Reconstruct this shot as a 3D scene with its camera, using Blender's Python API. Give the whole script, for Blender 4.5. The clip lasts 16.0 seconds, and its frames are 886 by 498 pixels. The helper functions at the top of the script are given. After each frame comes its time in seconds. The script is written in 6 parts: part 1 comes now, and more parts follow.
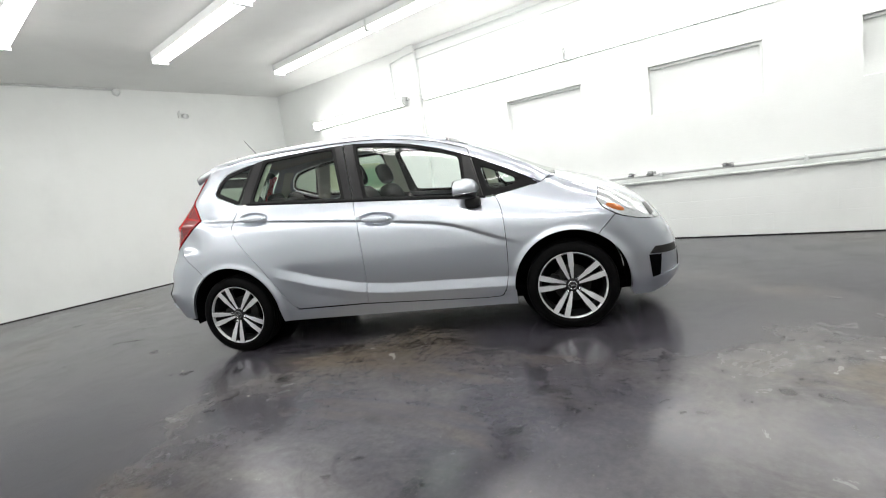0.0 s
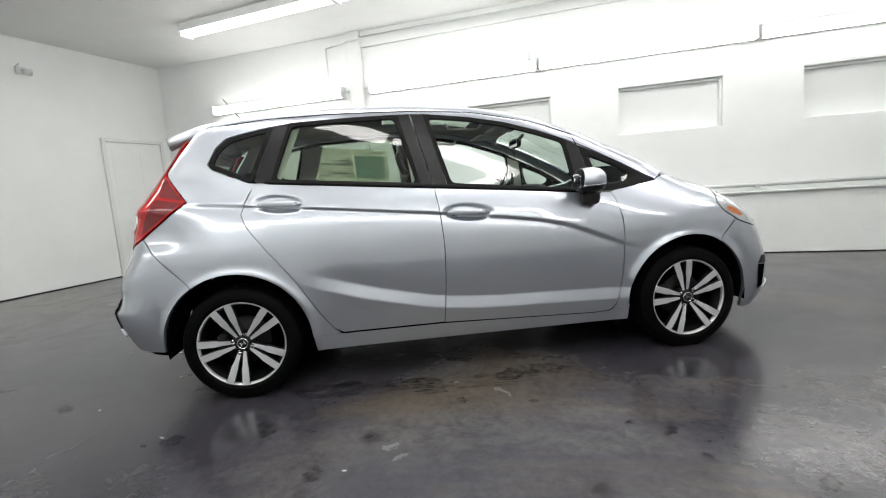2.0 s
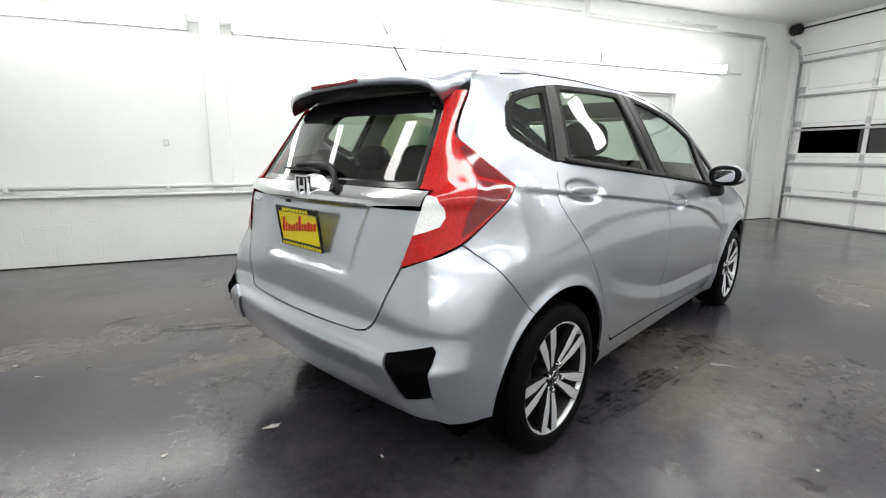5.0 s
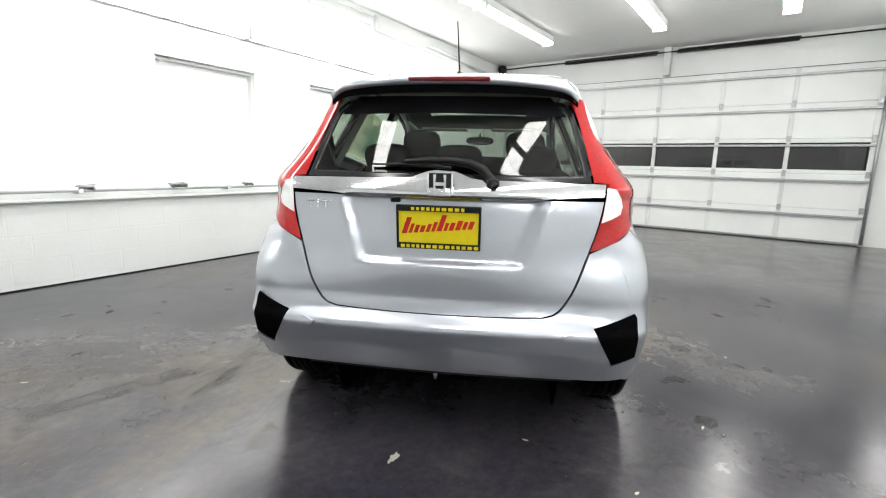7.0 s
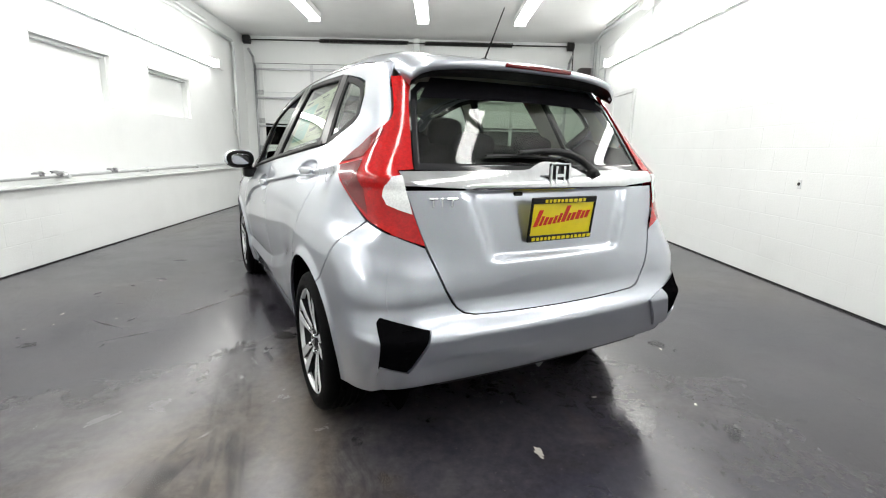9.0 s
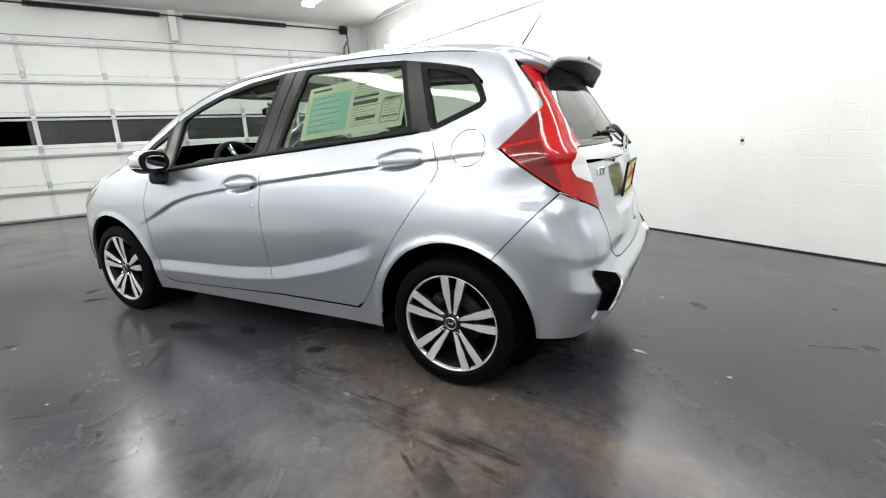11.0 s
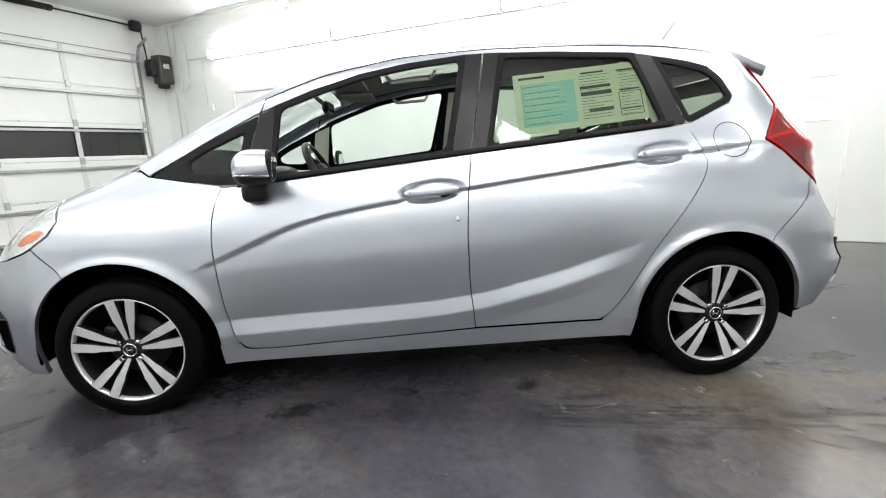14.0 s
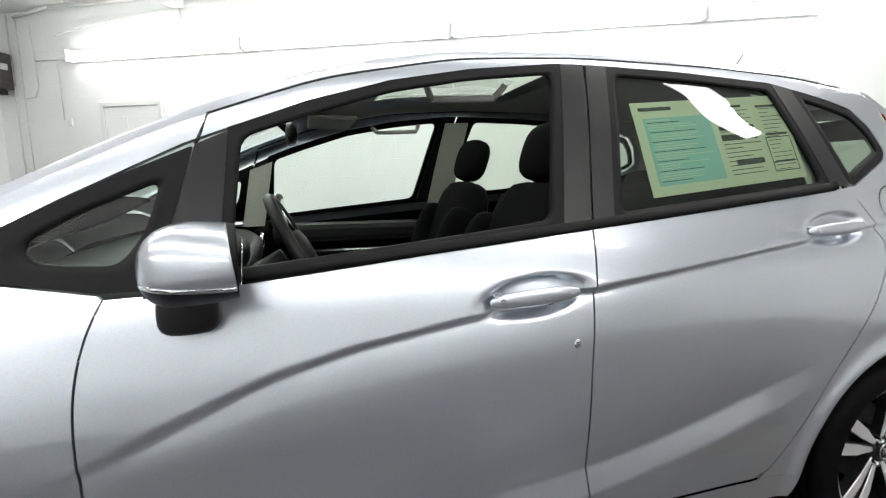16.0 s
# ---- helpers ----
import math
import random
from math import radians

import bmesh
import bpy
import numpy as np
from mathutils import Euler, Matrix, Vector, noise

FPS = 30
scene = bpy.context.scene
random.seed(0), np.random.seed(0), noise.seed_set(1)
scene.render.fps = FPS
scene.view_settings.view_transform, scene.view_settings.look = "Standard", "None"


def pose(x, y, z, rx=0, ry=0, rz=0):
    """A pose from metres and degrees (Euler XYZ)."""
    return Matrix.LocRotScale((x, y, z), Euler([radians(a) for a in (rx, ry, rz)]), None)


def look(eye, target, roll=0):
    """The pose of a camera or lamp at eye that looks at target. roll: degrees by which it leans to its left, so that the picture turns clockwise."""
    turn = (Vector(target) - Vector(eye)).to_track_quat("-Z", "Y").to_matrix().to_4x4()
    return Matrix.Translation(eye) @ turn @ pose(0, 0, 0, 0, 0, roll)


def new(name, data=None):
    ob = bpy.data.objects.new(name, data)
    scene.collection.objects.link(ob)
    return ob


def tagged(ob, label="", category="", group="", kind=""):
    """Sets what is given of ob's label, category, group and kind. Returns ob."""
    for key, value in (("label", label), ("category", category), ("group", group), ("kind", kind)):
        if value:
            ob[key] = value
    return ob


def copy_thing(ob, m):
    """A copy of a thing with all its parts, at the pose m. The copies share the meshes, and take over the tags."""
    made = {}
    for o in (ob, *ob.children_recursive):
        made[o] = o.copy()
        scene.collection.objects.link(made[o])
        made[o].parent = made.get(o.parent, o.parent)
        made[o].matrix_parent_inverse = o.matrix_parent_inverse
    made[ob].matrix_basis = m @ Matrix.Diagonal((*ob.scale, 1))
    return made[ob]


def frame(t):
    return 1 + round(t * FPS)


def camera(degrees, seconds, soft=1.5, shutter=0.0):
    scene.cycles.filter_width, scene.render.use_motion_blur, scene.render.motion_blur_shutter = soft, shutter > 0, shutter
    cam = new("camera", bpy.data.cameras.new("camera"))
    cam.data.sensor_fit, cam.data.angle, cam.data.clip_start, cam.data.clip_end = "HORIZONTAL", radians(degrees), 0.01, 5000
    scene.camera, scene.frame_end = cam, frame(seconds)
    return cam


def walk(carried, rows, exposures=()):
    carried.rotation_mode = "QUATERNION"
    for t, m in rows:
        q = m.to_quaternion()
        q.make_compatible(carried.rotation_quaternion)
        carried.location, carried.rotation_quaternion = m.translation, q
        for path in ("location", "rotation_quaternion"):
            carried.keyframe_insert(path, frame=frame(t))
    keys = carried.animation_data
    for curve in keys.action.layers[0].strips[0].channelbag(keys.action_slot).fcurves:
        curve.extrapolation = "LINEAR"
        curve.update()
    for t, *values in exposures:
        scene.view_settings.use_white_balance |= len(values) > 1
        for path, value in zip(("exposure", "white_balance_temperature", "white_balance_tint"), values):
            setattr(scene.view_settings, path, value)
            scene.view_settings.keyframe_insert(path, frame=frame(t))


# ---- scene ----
cam = camera(87.0, 16.0, soft=1.1, shutter=0.15)
PATH = [
    (0, (2.841, -2.942, 1.099), (1.553, -1.439, 0.815), -8.15),
    (0.5, (2.557, -3.133, 1.066), (1.395, -1.517, 0.876), -8.22),
    (1, (2.115, -3.183, 1.059), (1.043, -1.509, 0.832), -7.32),
    (1.5, (1.645, -3.156, 1.051), (0.724, -1.398, 0.805), -5.15),
    (2, (1.139, -3.138, 1.052), (0.423, -1.291, 0.785), -4.01),
    (2.5, (0.65, -3.069, 1.064), (0.119, -1.165, 0.754), -3.77),
    (3, (0.18, -3.073, 1.09), (-0.103, -1.116, 0.787), -4.32),
    (3.5, (-0.278, -3.028, 1.124), (-0.392, -1.064, 0.763), -3.79),
    (4, (-0.737, -2.993, 1.126), (-0.641, -1.028, 0.77), -2.57),
    (4.5, (-1.208, -2.967, 1.153), (-0.86, -1.033, 0.781), -1.9),
    (4.7, (-1.404, -2.909, 1.168), (-0.959, -0.998, 0.782), -0.92),
    (6.8, (-2.938, -1.992, 1.105), (-1.416, -0.749, 0.733), 0.62),
    (7, (-3.045, -1.892, 1.105), (-1.441, -0.75, 0.751), 1.45),
    (7.5, (-3.223, -1.539, 1.104), (-1.467, -0.674, 0.696), 1.16),
    (8, (-3.389, -1.188, 1.104), (-1.481, -0.748, 0.695), 0.57),
    (8.5, (-3.38, -0.804, 1.1), (-1.433, -0.66, 0.666), 1.99),
    (8.7, (-3.409, -0.654, 1.106), (-1.457, -0.567, 0.685), 1.84),
    (11, (-3.098, 1.202, 1.133), (-1.483, 0.128, 0.644), -2.43),
    (11.5, (-2.89, 1.524, 1.139), (-1.365, 0.314, 0.678), -2.58),
    (12, (-2.645, 1.831, 1.159), (-1.308, 0.436, 0.642), -3.46),
    (12.5, (-2.303, 2.033, 1.161), (-1.094, 0.517, 0.672), -4.03),
    (13, (-1.953, 2.262, 1.138), (-0.9, 0.636, 0.64), -4.06),
    (13.5, (-1.545, 2.382, 1.117), (-0.628, 0.681, 0.605), -3.88),
    (14, (-1.224, 2.417, 1.067), (-0.408, 0.64, 0.651), -2.33),
    (14.5, (-0.97, 2.473, 1.134), (-0.427, 0.587, 0.75), -3.54),
    (15, (-0.696, 2.333, 1.123), (-0.301, 0.396, 0.826), -3.21),
    (15.5, (-0.485, 2.072, 1.132), (-0.125, 0.122, 0.869), -1.18),
    (16, (-0.393, 1.739, 1.164), (-0.0, -0.199, 0.868), -0.26),
]
EXPOSURE = [(0.0, 0.07), (1.0, -0.08), (2.5, -0.22), (3.2, -0.01), (4.5, 0.03), (7.0, 0.29), (8.5, 0.2), (11.0, 0.25), (13.5, 0.36), (15.0, 0.3), (16.0, 0.14)]
walk(cam, [(t, look(eye, target, roll)) for t, eye, target, roll in PATH], EXPOSURE)

# ---- world and exposure ----
world = bpy.data.worlds.new("world")
scene.world = world
world.use_nodes = True
world.node_tree.nodes["Background"].inputs[0].default_value = (0.8, 0.85, 0.9, 1)
world.node_tree.nodes["Background"].inputs[1].default_value = 0.02
TUBE = 17.0      # strength of the fluorescent fittings
HEADING = 28.08  # the car stands turned in the room

# ---- room sizes ----
X0, X1 = -6.13, 6.75   # back wall, garage door
Y0, Y1 = -3.483, 3.231   # side walls; the north one is built along x and then swung by NORTH
NORTH = 3.15            # degrees by which the north wall runs out of square
NX0, NX1 = -5.95, 6.90  # ends of the north wall along itself
ZC = 3.33               # ceiling


# ---- materials ----
def principled(name, color, rough=0.5, metal=0.0, coat=0.0, coat_rough=0.03, spec=0.5):
    m = bpy.data.materials.new(name)
    m.use_nodes = True
    b = m.node_tree.nodes["Principled BSDF"]
    b.inputs["Base Color"].default_value = (*color, 1)
    b.inputs["Roughness"].default_value = rough
    b.inputs["Metallic"].default_value = metal
    b.inputs["Coat Weight"].default_value = coat
    b.inputs["Coat Roughness"].default_value = coat_rough
    b.inputs["Specular IOR Level"].default_value = spec
    return m, m.node_tree, b


def coords(nt, scale=(1, 1, 1), world_space=True):
    g = nt.nodes.new("ShaderNodeNewGeometry" if world_space else "ShaderNodeTexCoord")
    mp = nt.nodes.new("ShaderNodeMapping")
    mp.inputs["Scale"].default_value = scale
    nt.links.new(g.outputs["Position" if world_space else "Object"], mp.inputs["Vector"])
    return mp.outputs["Vector"]


def noise_node(nt, vec, scale, detail=4, rough=0.6, distort=0.0):
    n = nt.nodes.new("ShaderNodeTexNoise")
    n.inputs["Scale"].default_value = scale
    n.inputs["Detail"].default_value = detail
    n.inputs["Roughness"].default_value = rough
    n.inputs["Distortion"].default_value = distort
    nt.links.new(vec, n.inputs["Vector"])
    return n.outputs["Fac"]


def ramp(nt, fac, stops):
    r = nt.nodes.new("ShaderNodeValToRGB")
    el = r.color_ramp.elements
    while len(el) < len(stops):
        el.new(0.5)
    for e, (p, c) in zip(el, stops):
        e.position = p
        e.color = (*c, 1) if len(c) == 3 else c
    nt.links.new(fac, r.inputs["Fac"])
    return r.outputs["Color"]


def mix(nt, fac, a, b, mode="MIX"):
    m = nt.nodes.new("ShaderNodeMix")
    m.data_type, m.blend_type = "RGBA", mode
    for sock, v in ((m.inputs[0], fac), (m.inputs[6], a), (m.inputs[7], b)):
        if isinstance(v, (int, float)):
            sock.default_value = v
        elif isinstance(v, tuple):
            sock.default_value = (*v, 1)
        else:
            nt.links.new(v, sock)
    return m.outputs[2]


def bump(nt, b, height, strength, dist):
    n = nt.nodes.new("ShaderNodeBump")
    n.inputs["Strength"].default_value = strength
    n.inputs["Distance"].default_value = dist
    nt.links.new(height, n.inputs["Height"])
    nt.links.new(n.outputs["Normal"], b.inputs["Normal"])


def grey(v):
    return (v, v, v)


def painted(name, color, rough=0.55, dirt=0.06, relief=0.25):
    """White or tinted paint with faint blotches and roller texture."""
    m, nt, b = principled(name, color, rough)
    v = coords(nt)
    big = noise_node(nt, v, 0.9, 5, 0.65)
    fine = noise_node(nt, v, 60, 3, 0.6)
    dark = tuple(c * (1 - 2.2 * dirt) for c in color)
    col = ramp(nt, big, [(0.3, dark), (0.55, color), (1.0, tuple(min(1, c * 1.03) for c in color))])
    nt.links.new(col, b.inputs["Base Color"])
    nt.links.new(ramp(nt, fine, [(0.2, grey(rough - 0.1)), (0.8, grey(rough + 0.1))]), b.inputs["Roughness"])
    bump(nt, b, fine, relief, 0.004)
    return m


WALL = painted("wall_paint", (0.80, 0.82, 0.81), 0.5, 0.025, 0.35)
BLOCK = painted("block_paint", (0.80, 0.82, 0.81), 0.48, 0.03, 0.5)
CEIL = painted("ceiling_paint", (0.74, 0.75, 0.74), 0.7, 0.03, 0.2)
TRIM = painted("trim_paint", (0.72, 0.74, 0.73), 0.45, 0.05, 0.2)
DOORW = painted("door_paint", (0.78, 0.80, 0.79), 0.4, 0.03, 0.15)
PIPE = painted("pipe_paint", (0.66, 0.68, 0.68), 0.4, 0.10, 0.3)


def floor_material():
    m, nt, b = principled("floor_epoxy", (0.07, 0.07, 0.08), 0.22, 0.0, spec=0.5)
    v = coords(nt)
    big = noise_node(nt, v, 0.55, 6, 0.62, 0.4)
    mid = noise_node(nt, v, 2.6, 7, 0.7, 0.8)
    fine = noise_node(nt, v, 22, 5, 0.7)
    warm = noise_node(nt, coords(nt, (0.5, 0.8, 1)), 0.9, 5, 0.6, 0.6)
    base = ramp(nt, big, [(0.32, (0.019, 0.018, 0.0295)), (0.5, (0.051, 0.048, 0.058)), (0.68, (0.118, 0.111, 0.107))])
    c1 = mix(nt, ramp(nt, mid, [(0.36, grey(0.75)), (0.50, grey(0.0)), (0.62, grey(0.0)), (0.75, grey(0.35))]), base, (0.034, 0.031, 0.036))
    c2 = mix(nt, ramp(nt, warm, [(0.53, grey(0.0)), (0.66, grey(0.7))]), c1, (0.120, 0.097, 0.072))
    c3 = mix(nt, 0.5, c2, ramp(nt, fine, [(0.3, grey(0.40)), (0.7, grey(1.15))]), "MULTIPLY")
    # scattered oil spots and rubbed pale flecks
    spots = nt.nodes.new("ShaderNodeTexVoronoi")
    spots.inputs["Scale"].default_value = 2.1
    warp = nt.nodes.new("ShaderNodeTexNoise")
    warp.inputs["Scale"].default_value = 9
    warp.inputs["Detail"].default_value = 3
    nt.links.new(v, warp.inputs["Vector"])
    nt.links.new(mix(nt, 0.12, v, warp.outputs["Color"], "ADD"), spots.inputs["Vector"])
    c3 = mix(nt, ramp(nt, spots.outputs["Distance"], [(0.05, grey(0.8)), (0.16, grey(0.0))]), c3, (0.014, 0.012, 0.013))
    flecks = noise_node(nt, v, 45, 6, 0.75)
    c3 = mix(nt, ramp(nt, flecks, [(0.63, grey(0.0)), (0.72, grey(0.5))]), c3, (0.19, 0.18, 0.165))
    nt.links.new(c3, b.inputs["Base Color"])
    r = mix(nt, 0.5, ramp(nt, mid, [(0.3, grey(0.12)), (0.7, grey(0.34))]), ramp(nt, big, [(0.3, grey(0.10)), (0.7, grey(0.30))]))
    nt.links.new(r, b.inputs["Roughness"])
    h = mix(nt, 0.25, mid, fine)
    bump(nt, b, h, 0.16, 0.012)
    return m


FLOOR = floor_material()


def emitter(name, color, strength):
    m = bpy.data.materials.new(name)
    m.use_nodes = True
    nt = m.node_tree
    nt.nodes.clear()
    e = nt.nodes.new("ShaderNodeEmission")
    o = nt.nodes.new("ShaderNodeOutputMaterial")
    e.inputs[0].default_value = (*color, 1)
    e.inputs[1].default_value = strength
    nt.links.new(e.outputs[0], o.inputs[0])
    return m


LIT = emitter("lit_diffuser", (1.0, 0.985, 0.955), TUBE)


def car_paint():
    m, nt, b = principled("silver_blue_paint", (0.47, 0.50, 0.56), 0.30, 0.85, 1.0, 0.01)
    v = coords(nt, world_space=False)
    fl = nt.nodes.new("ShaderNodeTexVoronoi")
    fl.inputs["Scale"].default_value = 900
    nt.links.new(v, fl.inputs["Vector"])
    col = mix(nt, 0.22, (0.47, 0.50, 0.56), fl.outputs["Color"], "SOFT_LIGHT")
    nt.links.new(col, b.inputs["Base Color"])
    dust = noise_node(nt, v, 7, 5, 0.7)
    nt.links.new(ramp(nt, dust, [(0.3, grey(0.004)), (0.8, grey(0.02))]), b.inputs["Coat Roughness"])
    b.inputs["Coat IOR"].default_value = 1.85
    return m


PAINT = car_paint()


def glassy(name, tint, gloss=1.0):
    """Thin tinted pane: what lies behind shows through, the gloss follows Fresnel."""
    m = bpy.data.materials.new(name)
    m.use_nodes = True
    nt = m.node_tree
    nt.nodes.clear()
    t = nt.nodes.new("ShaderNodeBsdfTransparent")
    t.inputs[0].default_value = (*tint, 1)
    g = nt.nodes.new("ShaderNodeBsdfGlossy")
    g.inputs["Roughness"].default_value = 0.01
    w = nt.nodes.new("ShaderNodeLayerWeight")
    w.inputs["Blend"].default_value = 0.5
    p = nt.nodes.new("ShaderNodeMath")
    p.operation = "POWER"
    p.inputs[1].default_value = 4.5
    f = nt.nodes.new("ShaderNodeMath")
    f.operation = "MULTIPLY_ADD"
    f.inputs[1].default_value, f.inputs[2].default_value = 0.9, 0.055
    nt.links.new(w.outputs["Facing"], p.inputs[0])
    nt.links.new(p.outputs[0], f.inputs[0])
    x = nt.nodes.new("ShaderNodeMixShader")
    o = nt.nodes.new("ShaderNodeOutputMaterial")
    nt.links.new(f.outputs[0], x.inputs[0])
    nt.links.new(t.outputs[0], x.inputs[1])
    nt.links.new(g.outputs[0], x.inputs[2])
    nt.links.new(x.outputs[0], o.inputs[0])
    return m


GLASS_DARK = glassy("tinted_glass", (0.60, 0.68, 0.60))
GLASS_CLEAR = glassy("clear_glass", (0.80, 0.88, 0.83))
GLASS_REAR = glassy("rear_glass", (0.50, 0.56, 0.50))


def simple(name, color, rough, metal=0.0, coat=0.0, scale=40, amount=0.25, relief=0.1, spec=0.5):
    m, nt, b = principled(name, color, rough, metal, coat, spec=spec)
    v = coords(nt, world_space=False)
    n = noise_node(nt, v, scale, 4, 0.65)
    lo, hi = tuple(c * (1 - amount) for c in color), tuple(min(1, c * (1 + amount)) for c in color)
    nt.links.new(ramp(nt, n, [(0.25, lo), (0.75, hi)]), b.inputs["Base Color"])
    nt.links.new(ramp(nt, n, [(0.25, grey(max(0.01, rough * 0.85))), (0.75, grey(min(1, rough * 1.15)))]), b.inputs["Roughness"])
    if relief:
        bump(nt, b, n, relief, 0.002)
    return m


BLACK = simple("black_plastic", (0.008, 0.008, 0.0088), 0.45, spec=0.24)
SEAL = simple("black_window_seal", (0.0055, 0.0055, 0.006), 0.5, 0.0, 0.0, 60, 0.2, 0.0, spec=0.10)
SATIN = simple("satin_black_pillar", (0.009, 0.009, 0.010), 0.32, 0.0, 0.0, 30, 0.2, 0.02, spec=0.26)
GLOSSBLACK = simple("gloss_black_trim", (0.009, 0.0088, 0.011), 0.14, 0.0, 0.0, 8, 0.1, 0.0, spec=0.45)
DARK = simple("dark_void", (0.003, 0.003, 0.0035), 0.95, spec=0.0)
RUBBER = simple("tyre_rubber", (0.0028, 0.0028, 0.0031), 0.6, 0, 0, 60, 0.35, 0.2, spec=0.05)
CHROME = simple("chrome", (0.72, 0.73, 0.75), 0.08, 1.0, 0, 30, 0.04, 0.0)
ALLOY = simple("machined_alloy", (0.80, 0.81, 0.83), 0.36, 0.7, 0.3, 80, 0.08, 0.03)
ALLOYDARK = simple("dark_alloy", (0.008, 0.008, 0.009), 0.4, 0.0, 0.0, 50, 0.3, 0.02, spec=0.25)
STEEL = simple("galvanised_steel", (0.42, 0.43, 0.44), 0.42, 0.85, 0, 30, 0.3, 0.1)
REDLENS = simple("red_lens", (0.43, 0.005, 0.006), 0.10, 0.0, 0.5, 90, 0.35, 0.04, spec=0.3)
REDDARK = simple("dark_red_lens", (0.15, 0.004, 0.006), 0.08, 0.0, 0.4, 200, 0.2, 0.03)
CLEARLENS = simple("clear_lens", (0.62, 0.64, 0.66), 0.10, 0.55, 1.0, 120, 0.35, 0.3)
REVERSE = simple("clear_ribbed_lens", (0.78, 0.80, 0.80), 0.18, 0.0, 0.6, 150, 0.18, 0.25)
AMBER = simple("amber_lens", (0.42, 0.12, 0.03), 0.12, 0.0, 1.0, 120, 0.3, 0.2)
FABRIC = simple("black_fabric", (0.005, 0.005, 0.0056), 0.95, 0, 0, 300, 0.4, 0.4, spec=0.05)
LINER = simple("headliner", (0.40, 0.39, 0.36), 0.95, 0, 0, 200, 0.12, 0.2)
CREAM = simple("pale_pillar_trim", (0.56, 0.56, 0.50), 0.7, 0, 0, 100, 0.1, 0.1)


def paper(name, color):
    """Thin printed paper that lets some light through."""
    m = simple(name, color, 0.7, 0, 0, 14, 0.06, 0.0)
    nt = m.node_tree
    t = nt.nodes.new("ShaderNodeBsdfTranslucent")
    t.inputs[0].default_value = (*color, 1)
    x = nt.nodes.new("ShaderNodeMixShader")
    x.inputs[0].default_value = 0.45
    nt.links.new(nt.nodes["Principled BSDF"].outputs[0], x.inputs[1])
    nt.links.new(t.outputs[0], x.inputs[2])
    nt.links.new(x.outputs[0], nt.nodes["Material Output"].inputs[0])
    return m


PAPER = paper("sticker_paper", (0.86, 0.89, 0.70))
PAPERBLUE = paper("sticker_blue", (0.42, 0.72, 0.71))
INK = simple("ink", (0.05, 0.055, 0.05), 0.7, 0, 0, 14, 0.1, 0.0)
YELLOW = simple("plate_yellow", (0.80, 0.66, 0.01), 0.35, 0, 0.4, 30, 0.06, 0.03)
REDINK = simple("red_ink", (0.55, 0.02, 0.012), 0.5, 0, 0, 30, 0.1, 0.0)
OLDGLASS = simple("black_door_pane", (0.010, 0.010, 0.011), 0.22, 0, 0.5, 12, 0.4, 0.03)
SPRING = simple("dark_spring_steel", (0.028, 0.027, 0.027), 0.6, 0.5, 0, 90, 0.4, 0.3)
SILVERPL = simple("silver_badge", (0.70, 0.71, 0.73), 0.13, 1.0, 0.5, 30, 0.1, 0.0)
MOTOR = simple("brown_grey_enamel", (0.055, 0.048, 0.047), 0.5, 0.2, 0.2, 20, 0.3, 0.1)


# ---- small mesh kit ----
def obj(name, bm, mat, parent=None, label="", smooth=False):
    me = bpy.data.meshes.new(name)
    bm.to_mesh(me)
    bm.free()
    if smooth:
        me.polygons.foreach_set("use_smooth", [True] * len(me.polygons))
    me.materials.append(mat)
    ob = new(name, me)
    if parent is not None:
        ob.parent = parent
    if label:
        ob["label"] = label
    return ob


part = obj


def empty(name, m=None):
    ob = new(name)
    ob.empty_display_size = 0.2
    if m is not None:
        ob.matrix_basis = m
    return ob


def thing(ob, label, category, group="", kind=""):
    return tagged(ob, label, category, group, kind)


def box(lo, hi, bevel=0.0, bm=None, segs=1):
    """Box from corner to corner, with rounded edges."""
    b = bmesh.new() if bm is None else bm
    made = bmesh.ops.create_cube(b, size=1)["verts"]
    c = [(p + q) / 2 for p, q in zip(lo, hi)]
    s = [abs(q - p) for p, q in zip(lo, hi)]
    bmesh.ops.scale(b, vec=s, verts=made)
    bmesh.ops.translate(b, vec=c, verts=made)
    if bevel:
        ed = list({e for v in made for e in v.link_edges})
        bmesh.ops.bevel(b, geom=ed, offset=min(bevel, 0.45 * min(s)), segments=segs, affect="EDGES", profile=0.5)
    return b


def tube(p, q, r, bm=None, n=12, r2=None):
    b = bmesh.new() if bm is None else bm
    p, q = Vector(p), Vector(q)
    d = q - p
    m = Matrix.Translation((p + q) / 2) @ d.to_track_quat("Z", "Y").to_matrix().to_4x4()
    bmesh.ops.create_cone(b, cap_ends=True, segments=n, radius1=r, radius2=r if r2 is None else r2, depth=d.length, matrix=m)
    return b


def path_tube(points, r, n=10, bm=None):
    b = bmesh.new() if bm is None else bm
    for p, q in zip(points, points[1:]):
        tube(p, q, r, b, n)
    for p in points[1:-1]:
        bmesh.ops.create_uvsphere(b, u_segments=n, v_segments=6, radius=r, matrix=Matrix.Translation(p))
    return b


def raw(name, verts, faces, mat, parent=None, label="", smooth=True):
    me = bpy.data.meshes.new(name)
    me.from_pydata([tuple(map(float, v)) for v in verts], [], faces)
    me.update()
    if smooth:
        me.polygons.foreach_set("use_smooth", [True] * len(me.polygons))
    me.materials.append(mat)
    ob = new(name, me)
    if parent is not None:
        ob.parent = parent
    if label:
        ob["label"] = label
    return ob


